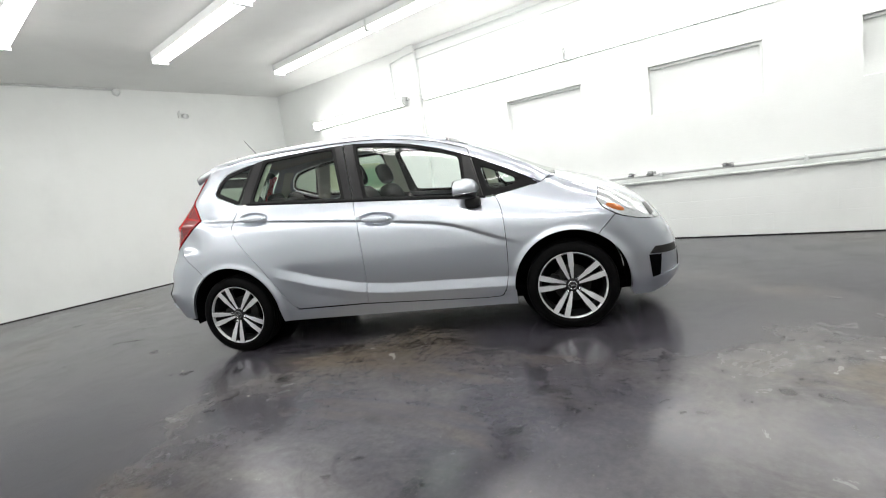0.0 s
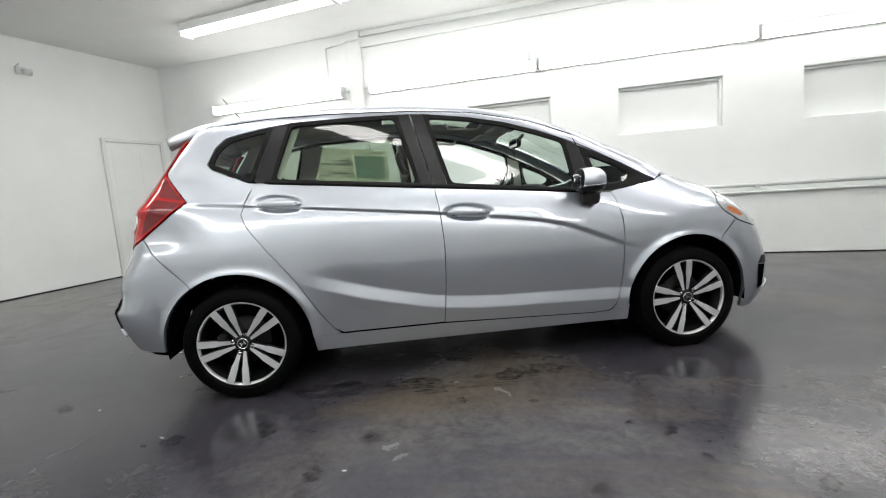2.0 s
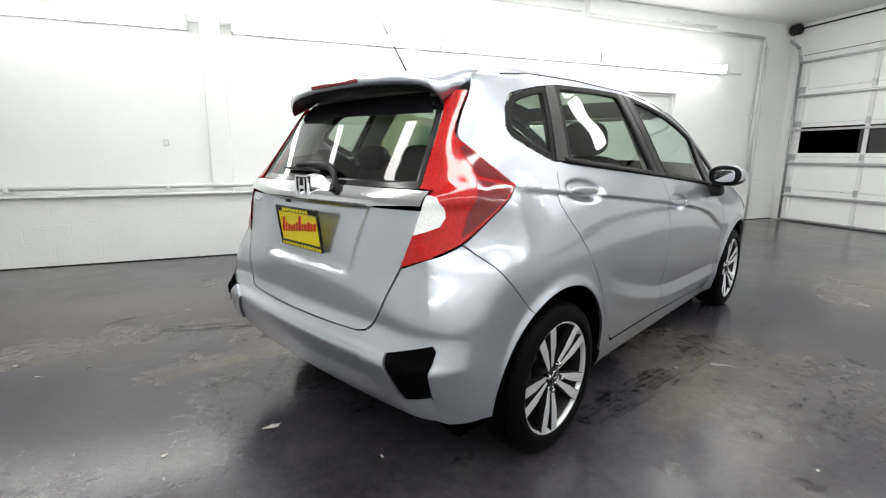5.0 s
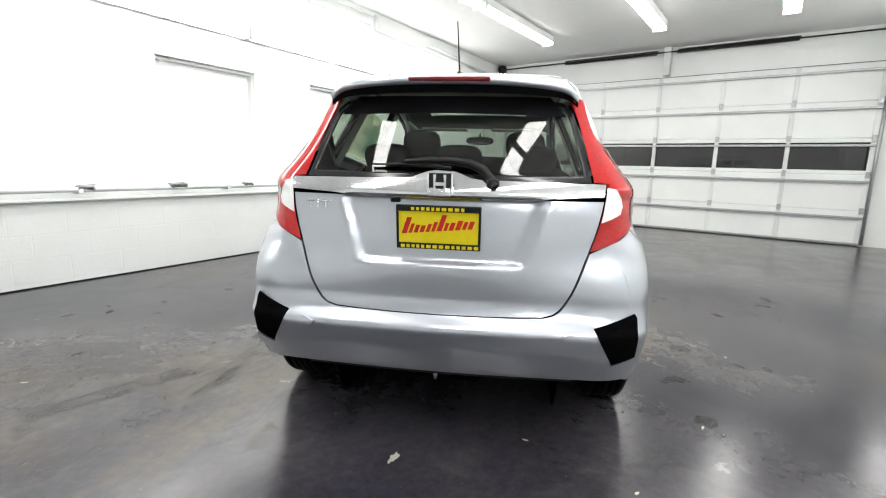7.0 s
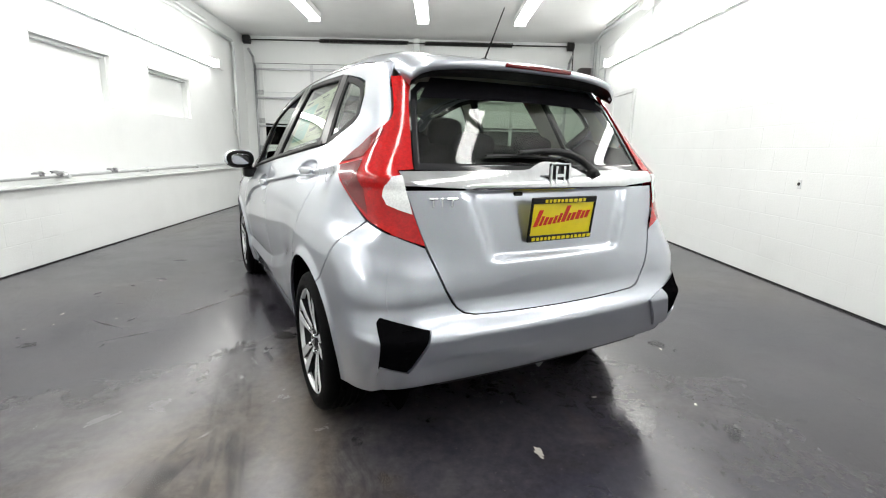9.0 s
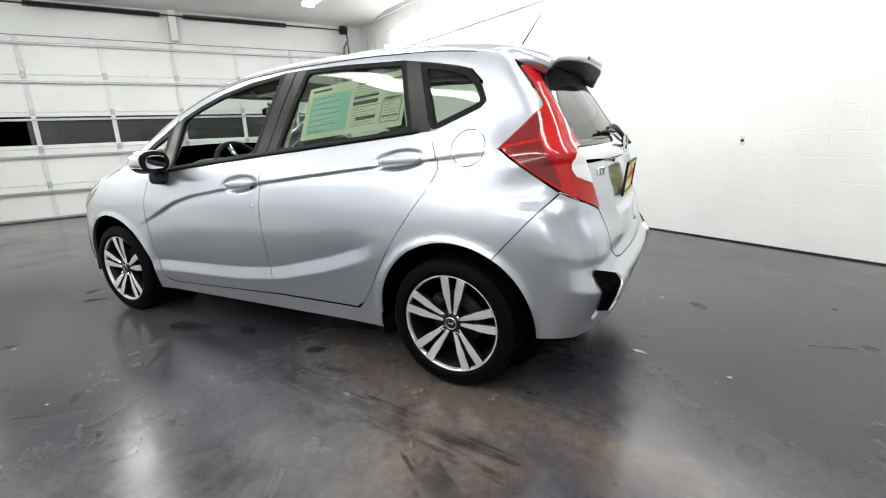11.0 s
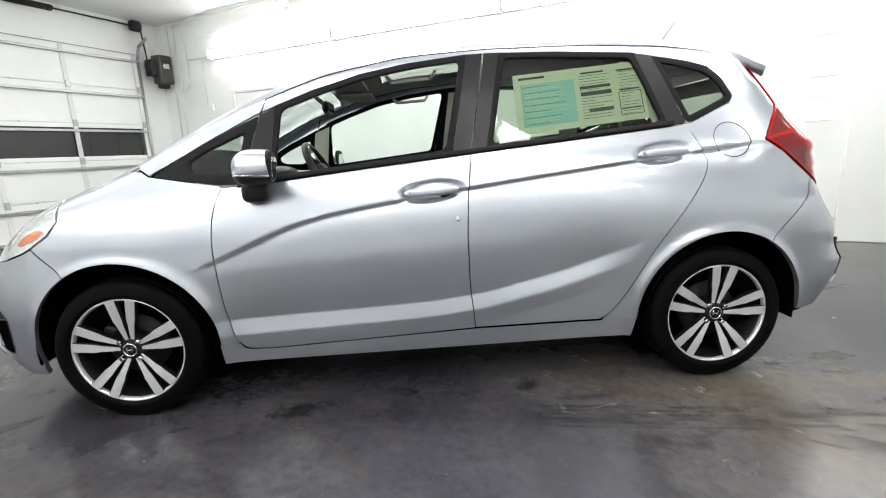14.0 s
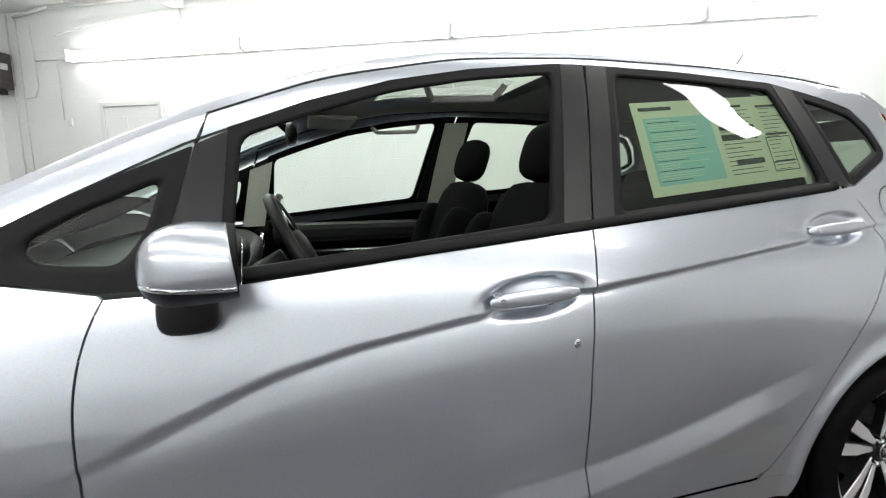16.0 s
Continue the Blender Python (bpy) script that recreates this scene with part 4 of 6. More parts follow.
# hood, windscreen, roof
hw = hy - 0.006
hood = list(zip(hx.tolist(), hw.tolist())) + list(zip(hx[::-1].tolist(), (-hw[::-1]).tolist()))
panel("hood", [("top", hood, False)], PAINT)
ry = np.interp(topx, topx, YCUT)
sel = (topx <= 0.49)
tw = np.linspace(0.505, 1.24, 22)
rw = np.interp(tw, topx, ry)
screen = list(zip(tw.tolist(), (rw - 0.033).tolist())) + list(zip(tw[::-1].tolist(), (-rw[::-1] + 0.033).tolist()))
panel("windscreen", [("top", screen, False)], GLASS_CLEAR, rim=0.0, off=-0.004)
for m in (1, -1):
    pil = list(zip(tw.tolist(), (m * rw).tolist())) + list(zip(tw[::-1].tolist(), (m * (rw[::-1] - 0.032)).tolist()))
    panel("windscreen_pillar", [("top", pil, False)], PAINT)
SUN = [(-0.42, 0.36), (0.16, 0.36), (0.20, 0.30), (0.20, -0.30), (0.16, -0.36), (-0.42, -0.36)]
left = [(x, y) for x, y in zip(topx[sel].tolist(), ry[sel].tolist())] + [(0.504, float(np.interp(0.504, topx, ry)))]
strips = [left + [(0.504, 0.37), (-1.50, 0.37)],
          [(-1.50, 0.37), (-0.43, 0.37), (-0.43, -0.37), (-1.50, -0.37)],
          [(0.21, 0.37), (0.504, 0.37), (0.504, -0.37), (0.21, -0.37)]]
strips.append([(x, -y) for x, y in strips[0]])
panel("roof", [("top", s, False) for s in strips], PAINT, rim=0.0)
panel("sunroof", [("top", [(-0.425, 0.365), (0.205, 0.365), (0.205, -0.365), (-0.425, -0.365)], False)], GLASS_DARK, "dark glass sunroof", rim=0.0, off=-0.003)

RGY = curve([(1.052, 0.556), (1.14, 0.538), (1.26, 0.510), (1.33, 0.490), (1.365, 0.465), (1.4, 0.44)], 0.01)
# tail lamps: side and rear parts, with clear reversing lens
for m in (False, True):
    s = -1 if m else 1
    lamp = panel("tail_lamp", [("side", tail_side, m)], REDLENS, "red tail lamp lens", off=0.006, rim=0.02, cell=(0.006, 0.008))
    inner_edge = [(0.552, 0.803), (0.570, 0.856), (0.584, 0.905), (0.603, 0.985), (0.618, 1.046), (0.560, 1.050)] + [(RGY(z) + 0.006, float(z)) for z in np.linspace(1.055, 1.365, 14)]
    strip = [(s * y, z) for y, z in inner_edge] + [(s * (float(SPLIT_Y(z)) + 0.012), float(z)) for z in np.linspace(1.368, 0.842, 24)]
    panel("rear_lens", [("rear", strip, False)], REDLENS, "red rear lens", lamp, rim=0.0, off=0.0066, cell=(0.006, 0.008))
    panel("upper_lens", [("side", [(-1.492, 1.064), (-1.567, 1.144), (-1.604, 1.190), (-1.622, 1.180), (-1.622, 1.090)], m)], REDDARK, "dark red upper lens", lamp, rim=0.0, off=0.0085, cell=(0.006, 0.008))
    panel("side_lens", [("side", [(-1.494, 1.054), (-1.636, 1.078), (-1.690, 0.990), (-1.722, 0.902)], m)], REDDARK, "dark red side lens", lamp, rim=0.0, off=0.0085, cell=(0.006, 0.008))
    white = [(0.608, 1.030), (0.640, 1.026), (0.660, 1.000), (0.667, 0.965), (0.658, 0.938), (0.626, 0.922), (0.588, 0.908)]
    panel("reversing_lens", [("rear", [(s * y, z) for y, z in white], False)], REVERSE, "clear ribbed reversing lens", lamp, rim=0.004, off=0.010, cell=(0.006, 0.008))

hatch = [(0.600, 0.985), (0.581, 0.905), (0.567, 0.856)] + [(y - 0.002, z) for y, z in hatch_low] + [(-y + 0.002, z) for y, z in hatch_low[::-1][1:]] + [(-0.567, 0.856), (-0.581, 0.905), (-0.600, 0.985)]
panel("tailgate", [("rear", hatch, False)], PAINT)
GARNISH = [(0.603, 1.000), (0.613, 1.042), (0.40, 1.045), (0.15, 1.048), (0.115, 1.053), (0.085, 1.066), (0.055, 1.077), (0.02, 1.082)]
panel("tailgate_garnish", [("rear", GARNISH + [(0.008 - y, z) for y, z in GARNISH[::-1]] + [(-0.40, 0.990), (0, 0.988), (0.40, 0.990)], False)], SILVERPL, "polished silver garnish bar", off=0.008, rim=0.03)
RG = [(0.556, 1.052), (0.538, 1.14), (0.510, 1.26), (0.490, 1.33), (0.45, 1.365), (0.2, 1.378), (0, 1.38)]
rear_glass = RG + [(-y, z) for y, z in RG[::-1][1:]]
panel("rear_window", [("rear", rear_glass, False)], GLASS_REAR, "dark tinted rear window", rim=0.0, off=-0.002)


def rounded(poly, r, n=5):
    """The outline with its corners turned into soft bends."""
    out = []
    k = len(poly)
    for i in range(k):
        a, p, b = (np.array(q, float) for q in (poly[i - 1], poly[i], poly[(i + 1) % k]))
        la, lb = np.linalg.norm(a - p), np.linalg.norm(b - p)
        u, v = p + (a - p) * min(r, 0.45 * la) / la, p + (b - p) * min(r, 0.45 * lb) / lb
        for t in np.linspace(0, 1, n):
            out.append(tuple(((1 - t) ** 2 * u + 2 * t * (1 - t) * p + t * t * v).tolist()))
    return out


def spokes_to(poly, c, angles):
    """Points of an outline along rays from its middle."""
    P = np.array(poly, float) - c
    Q = np.roll(P, -1, 0)
    res = []
    for a in angles:
        d = np.array([math.cos(a), math.sin(a)])
        E = Q - P
        den = d[0] * E[:, 1] - d[1] * E[:, 0]
        den = np.where(np.abs(den) < 1e-12, 1e-12, den)
        t = (P[:, 0] * E[:, 1] - P[:, 1] * E[:, 0]) / den
        w = (P[:, 0] * d[1] - P[:, 1] * d[0]) / den
        ok = (t > 0) & (w >= -1e-6) & (w <= 1 + 1e-6)
        res.append(c + d * t[ok].max())
    return np.array(res)


def ring_panel(name, outer, inner, mode, mat, m=False, parent=None, off=0.002):
    """Band between two outlines, laid on the body, with a lip folded inwards."""
    c = np.mean(np.array(refine(inner, 0.01)), 0)
    angles = sorted({round(math.atan2(q[1] - c[1], q[0] - c[0]), 4) for q in refine(outer, 0.02) + refine(inner, 0.02)})
    a, b = spokes_to(outer, c, angles), spokes_to(inner, c, angles)
    L = len(angles)
    rows = [solve(mode, a[:, 0] * (1 - t) + b[:, 0] * t, a[:, 1] * (1 - t) + b[:, 1] * t) for t in (0, 0.34, 0.67, 1)]
    ax = np.array({"side": (0, 1, 0), "rear": (-1, 0, 0)}[mode])
    rows = [r + off * ax for r in rows]
    rows.append(rows[-1] - 0.018 * ax)
    V = np.concatenate(rows)
    if m:
        V[:, 1] *= -1
    F2 = []
    for r in range(len(rows) - 1):
        for k in range(L):
            q = (k + 1) % L
            f = [r * L + k, r * L + q, (r + 1) * L + q, (r + 1) * L + k]
            F2.append(f if m != (mode == "rear") else f[::-1])
    raw(name, V.tolist(), F2, mat, parent or car, smooth=True)


def band(name, low, high, mat, m=False, off=0.004, label=""):
    """A narrow moulding between two lines of the side, proud of the skin."""
    P = solve("side", [q[0] for q in low], [q[1] for q in low])
    Q = solve("side", [q[0] for q in high], [q[1] for q in high])
    out = np.array((0, off, 0))
    back = np.array((0, -0.012, 0))
    V = np.concatenate([P + back, P + 0.6 * out, (P + Q) / 2 + out, Q + 0.6 * out, Q + back])
    if m:
        V[:, 1] *= -1
    L = len(low)
    F2 = [[r * L + k, r * L + k + 1, (r + 1) * L + k + 1, (r + 1) * L + k][::1 if m else -1] for r in range(4) for k in range(L - 1)]
    F2 += [[r * L for r in range(5)], [r * L + L - 1 for r in range(5)]]
    raw(name, V.tolist(), F2, mat, car, label)


def inset(poly, d):
    out = []
    n = len(poly)
    area = sum(a[0] * b[1] - b[0] * a[1] for a, b in zip(poly, poly[1:] + poly[:1]))
    s = 1 if area > 0 else -1
    for k in range(n):
        p0, p1, p2 = np.array(poly[k - 1]), np.array(poly[k]), np.array(poly[(k + 1) % n])
        e1, e2 = (p1 - p0) / np.linalg.norm(p1 - p0), (p2 - p1) / np.linalg.norm(p2 - p1)
        n1, n2 = s * np.array([-e1[1], e1[0]]), s * np.array([-e2[1], e2[0]])
        bis = n1 + n2
        bis = bis / max(0.35, np.dot(bis, n1))
        out.append(tuple(p1 + d * bis))
    return out


# side windows
w_front = [(-0.098, 1.054), (0.626, 0.978), (0.602, 1.262), (0.45, 1.318), (0.26, 1.380), (0.05, 1.422), (-0.190, 1.452)]
w_rear = [(-1.048, 1.138), (-0.268, 1.066), (-0.360, 1.457), (-0.60, 1.456), (-0.945, 1.443)]
quarter_out = [(-1.386, 1.250), (-1.362, 1.222), (-1.175, 1.143), (-1.144, 1.143), (-1.035, 1.440), (-1.10, 1.430), (-1.20, 1.409), (-1.292, 1.382), (-1.348, 1.325)]
vent_out = [(0.746, 0.962), (0.834, 0.961), (0.99, 0.984), (1.118, 1.004), (1.009, 1.074), (0.88, 1.146), (0.680, 1.236), (0.716, 1.090)]
vent_in = [(0.738, 1.164), (0.88, 1.104), (0.962, 1.058), (0.966, 1.034), (0.944, 1.012), (0.815, 1.004), (0.785, 1.030), (0.760, 1.080)]
for m in (False, True):
    for nm, poly, mat in (("front_window", w_front, GLASS_CLEAR), ("rear_side_window", w_rear, GLASS_DARK)):
        ring_panel("window_frame", inset(poly, -0.016), rounded(inset(poly, 0.012), 0.03), "side", SEAL, m)
        if nm == "front_window" and not m:
            continue          # the driver's window is wound down
        panel(nm, [("side", inset(poly, 0.008), m)], mat, "tinted side glass" if mat is GLASS_DARK else "clear green-tinted side glass", rim=0.0, off=-0.006)
    # fixed panes with a black printed border
    for nm, out, inn, mat in (("quarter_window", rounded(quarter_out, 0.015), rounded(inset(quarter_out, 0.026), 0.03), GLASS_DARK), ("vent_window", rounded(vent_out, 0.012), rounded(vent_in, 0.03), GLASS_CLEAR)):
        pane = panel(nm, [("side", out, m)], mat, "fixed tinted glass with a black border", rim=0.0, off=-0.003)
        ring_panel("glass_border", out, inn, "side", SEAL, m, pane, off=0.001)
    panel("pillar_cover", [("side", [(-0.188, 1.052), (-0.114, 1.046), (-0.206, 1.466), (-0.276, 1.470)], m)], SATIN, rim=0.006, off=0.003)
    panel("pillar_cover", [("side", [(-0.255, 1.062), (-0.195, 1.054), (-0.284, 1.470), (-0.348, 1.471)], m)], SATIN, rim=0.006, off=0.003)
    panel("pillar_cover", [("side", [(-1.140, 1.140), (-1.058, 1.132), (-0.957, 1.455), (-1.035, 1.442)], m)], SATIN, rim=0.006, off=0.003)
    panel("pillar_cover", [("side", [(0.636, 0.958), (0.744, 0.962), (0.714, 1.090), (0.678, 1.236), (0.615, 1.266)], m)], SATIN, rim=0.006, off=0.003)
    bx = np.linspace(-1.085, 0.76, 48)
    band("belt_moulding", [(x, BELT(x) - 0.002 if x < 0.6 else BELT(x) - 0.002 - 0.03 * (x - 0.6)) for x in bx], [(x, BELT(x) + 0.021 - (0.06 * (x - 0.6) if x > 0.6 else 0)) for x in bx], SEAL, m, 0.006)

# black roof mouldings along the drip line
for s in (1, -1):
    dx = np.linspace(-1.30, 0.655, 70)
    P = solve("side", dx.tolist() + [0.668, 0.678], np.interp(dx, topx, ZCUT).tolist() + [1.262, 1.240])
    part("roof_moulding", path_tube([(float(p[0]), s * (float(p[1]) - 0.001), float(p[2]) - 0.001) for p in P], 0.0040, 6), BLACK, car, "thin black roof moulding", True)

# dark inner skin behind the seams, with the wheel openings left free
inner = [(-1.80, 0.26), (-1.62, 0.26)] + arc(-AXLE, WHEEL_Z, ARCH + 0.012, 172, 8, 30) + [(-0.87, 0.26), (0.87, 0.26)] + arc(AXLE, WHEEL_Z, ARCH + 0.012, 172, 8, 30) + \
    [(1.66, 0.26), (1.80, 0.30), (1.78, 0.70), (1.40, 0.90), (1.10, 0.97), (0.65, 0.94), (-1.10, 1.10), (-1.36, 1.20), (-1.60, 1.16), (-1.72, 0.9)]
for m in (False, True):
    panel("inner_panel", [("side", inner, m)], DARK, rim=0.0, off=-0.022, cell=(0.05, 0.05))
panel("inner_panel", [("rear", [(0.60, 0.3), (0.60, 1.02), (-0.60, 1.02), (-0.60, 0.3)], False)], DARK, rim=0.0, off=-0.03, cell=(0.05, 0.05))
panel("inner_panel", [("front", [(0.6, 0.16), (0.6, 0.75), (-0.6, 0.75), (-0.6, 0.16)], False)], DARK, rim=0.0, off=-0.03, cell=(0.05, 0.05))
panel("inner_panel", [("top", [(1.12, 0.62), (1.85, 0.5), (1.85, -0.5), (1.12, -0.62)], False)], DARK, rim=0.0, off=-0.03, cell=(0.05, 0.05))
part("underbody", box((-1.62, -0.62, 0.20), (1.70, 0.62, 0.28), 0.03), DARK, car, "black underside")
for x in (-AXLE, AXLE):
    for s in (1, -1):
        b = bmesh.new()
        prev = None
        for k in range(25):
            a = math.radians(-8 + 196 * k / 24)
            vs = [b.verts.new((x + (ARCH + 0.004) * math.cos(a), s * yy, WHEEL_Z + (ARCH + 0.004) * math.sin(a))) for yy in (0.79, 0.50)]
            if prev:
                b.faces.new((prev[0], vs[0], vs[1], prev[1]))
            prev = vs
        bmesh.ops.create_circle(b, cap_ends=True, segments=24, radius=ARCH, matrix=Matrix.Translation((x, s * 0.5, WHEEL_Z)) @ Matrix.Rotation(math.pi / 2, 4, "X"))
        part("wheel_liner", b, DARK, car, smooth=True)


# ---- wheels ----
def lathe(profile, n=64, bm=None):
    """Turns a (y, r) profile round the y axis."""
    b = bmesh.new() if bm is None else bm
    rings = [[b.verts.new((r * math.cos(2 * math.pi * k / n), y, r * math.sin(2 * math.pi * k / n))) for k in range(n)] for y, r in profile]
    for p, q in zip(rings, rings[1:]):
        for k in range(n):
            b.faces.new((p[k], p[(k + 1) % n], q[(k + 1) % n], q[k]))
    return b


def wheel():
    w = empty("wheel")
    tyre = [(-0.095, 0.215), (-0.098, 0.235), (-0.096, 0.265), (-0.085, 0.290), (-0.070, 0.2985)]
    for g in (-0.045, -0.015, 0.015, 0.045):
        tyre += [(g - 0.006, 0.3010), (g - 0.004, 0.2945), (g + 0.004, 0.2945), (g + 0.006, 0.3010)]
    tyre += [(0.070, 0.2985), (0.085, 0.290), (0.094, 0.272), (0.0985, 0.252), (0.0985, 0.248), (0.100, 0.244), (0.098, 0.238), (0.092, 0.229), (0.087, 0.2255)]
    t = part("tyre", lathe(tyre, 72), RUBBER, w, "black low-profile tyre", True)
    part("rim_barrel", lathe([(-0.09, 0.215), (-0.05, 0.203), (0.03, 0.202), (0.062, 0.213), (0.072, 0.220)]), ALLOYDARK, w, smooth=True)
    part("rim_lip", lathe([(0.070, 0.2155), (0.080, 0.217), (0.087, 0.221), (0.088, 0.226), (0.080, 0.2285)]), ALLOY, w, "bright machined rim lip", True)
    part("brake_disc", lathe([(0.0, 0.02), (0.005, 0.128), (-0.015, 0.128), (-0.015, 0.02)], 40), SPRING, w, smooth=True)
    cal = box((-0.05, -0.03, 0.085), (0.05, 0.03, 0.145), 0.012)
    bmesh.ops.rotate(cal, verts=cal.verts, cent=(0, 0, 0), matrix=Matrix.Rotation(math.radians(70), 3, "Y"))
    part("brake_caliper", cal, SPRING, w)
    part("back_plate", lathe([(-0.055, 0.001), (-0.055, 0.202)], 40), DARK, w)
    part("hub", lathe([(0.072, 0.001), (0.072, 0.034), (0.064, 0.050), (0.040, 0.062), (0.0, 0.062)], 40), ALLOYDARK, w, smooth=True)
    part("hub_cap", lathe([(0.078, 0.001), (0.078, 0.026), (0.072, 0.030)], 32), ALLOYDARK, w, smooth=True)
    em = box((-0.014, 0.077, -0.011), (-0.008, 0.081, 0.012), 0.002)
    box((0.008, 0.077, -0.011), (0.014, 0.081, 0.012), 0.002, em)
    box((-0.009, 0.077, -0.003), (0.009, 0.081, 0.002), 0.002, em)
    part("emblem", em, CHROME, w)
    part("cap_ring", lathe([(0.078, 0.024), (0.081, 0.026), (0.078, 0.029)], 32), CHROME, w, "chrome cap ring", True)
    for k in range(4):
        a = math.radians(90 * k + 45)
        part("lug_nut", lathe([(0.088, 0.001), (0.088, 0.006), (0.084, 0.0095), (0.060, 0.0105)], 12), CHROME, w).matrix_local = Matrix.Translation((0.052 * math.cos(a), 0, 0.052 * math.sin(a)))
    for k in range(10):
        centre = 90 + 72 * (k // 2)
        a = math.radians(centre + (11.5 if k % 2 else -11.5))
        skew = (1 if k % 2 else -1)
        # a blade from hub to lip: dark flank with a bright machined face
        stations = ((0.040, 0.0085, 0.064), (0.075, 0.0125, 0.070), (0.115, 0.0155, 0.077), (0.135, 0.0195, 0.080), (0.18, 0.0205, 0.084), (0.219, 0.0215, 0.087))
        dark, face = bmesh.new(), bmesh.new()
        dr = []
        fr = []
        for r, h, y in stations:
            c = skew * 0.0035 * (0.12 - r) / 0.1
            dr.append([dark.verts.new((r, yy, c + zz)) for yy, zz in ((y, -h), (y, h), (y - 0.030, h * 0.8), (y - 0.030, -h * 0.8))])
            fr.append([face.verts.new((r, yy, c + zz)) for yy, zz in ((y - 0.002, -h + 0.0015), (y + 0.0022, -h + 0.003), (y + 0.0022, h - 0.003), (y - 0.002, h - 0.0015))])
        for p, q in zip(dr, dr[1:]):
            for i in range(4):
                dark.faces.new((p[i], p[(i + 1) % 4], q[(i + 1) % 4], q[i]))
        for p, q in zip(fr, fr[1:]):
            for i in range(3):
                face.faces.new((p[i], p[i + 1], q[i + 1], q[i]))
        face.faces.new(fr[-1])
        rot = Matrix.Rotation(-a, 4, "Y")
        sp = part("spoke", dark, ALLOYDARK, w)
        sp.matrix_local = rot
        # the machined face is a mesh of its own under the wheel
        f2 = part("spoke_face", face, ALLOY, w, "bright machined spoke face")
        f2.matrix_local = rot
    return w


wl = wheel()
wl.parent = car
first = True
for x, s, spin in ((AXLE, 1, 0), (AXLE, -1, 10), (-AXLE, 1, -6), (-AXLE, -1, 24)):
    m = Matrix.Translation((x, s * 0.728, WHEEL_Z - 0.0015)) @ Matrix.Rotation(0 if s > 0 else math.pi, 4, "Z") @ Matrix.Rotation(math.radians(spin), 4, "Y")
    if first:
        wl.matrix_basis = m
        first = False
    else:
        copy_thing(wl, m)


# ---- car: lamps, mirrors, handles and trim ----
def blob(size, power=2.6, segs=(28, 16)):
    """Rounded block: a superellipsoid of the given half sizes."""
    b = bmesh.new()
    bmesh.ops.create_uvsphere(b, u_segments=segs[0], v_segments=segs[1], radius=1)
    for v in b.verts:
        n = sum(abs(c) ** power for c in v.co) ** (1 / power)
        v.co = Vector([c / n * s for c, s in zip(v.co, size)])
    return b


def moved(b, m):
    bmesh.ops.transform(b, matrix=m, verts=b.verts)
    return b


for m in (False, True):
    lamp = panel("headlamp", [("side", headlight, m)], CLEARLENS, "clear headlamp with chrome inside", off=0.004, rim=0.02)
    panel("amber_reflector", [("side", rounded([(1.516, 0.810), (1.545, 0.782), (1.62, 0.752), (1.636, 0.762), (1.600, 0.795), (1.55, 0.818)], 0.012), m)], AMBER, "amber side reflector", lamp, rim=0.0, off=0.0065, cell=(0.008, 0.006))
    panel("lamp_bezel", [("side", [(1.80, 0.690), (1.84, 0.700), (1.82, 0.765), (1.78, 0.770)], m)], GLOSSBLACK, "dark projector bezel", lamp, rim=0.0, off=0.0065)
    rec = panel("fog_recess", [("side", [(1.765, 0.446), (1.852, 0.436), (1.838, 0.300), (1.782, 0.290)], m)], DARK, "black fog lamp recess", rim=0.0, off=0.003)
    # the shadow below the bumper's upper edge, laid on as a dark grey panel
    panel("intake_shade", [("side", [(1.772, 0.452), (1.812, 0.494), (XFE(0.48) - 0.002, 0.478), (XFE(0.43) - 0.002, 0.428), (1.852, 0.441)], m)], SPRING, "shadow under the upper bumper edge, as a dark grey panel", rec, rim=0.004, off=0.003)
    panel("fog_fin", [("side", [(1.782, 0.286), (1.842, 0.298), (XFE(0.32) - 0.002, 0.318), (XFE(0.26) - 0.002, 0.262)], m)], PAINT, "", rec, rim=0.01, off=0.012)

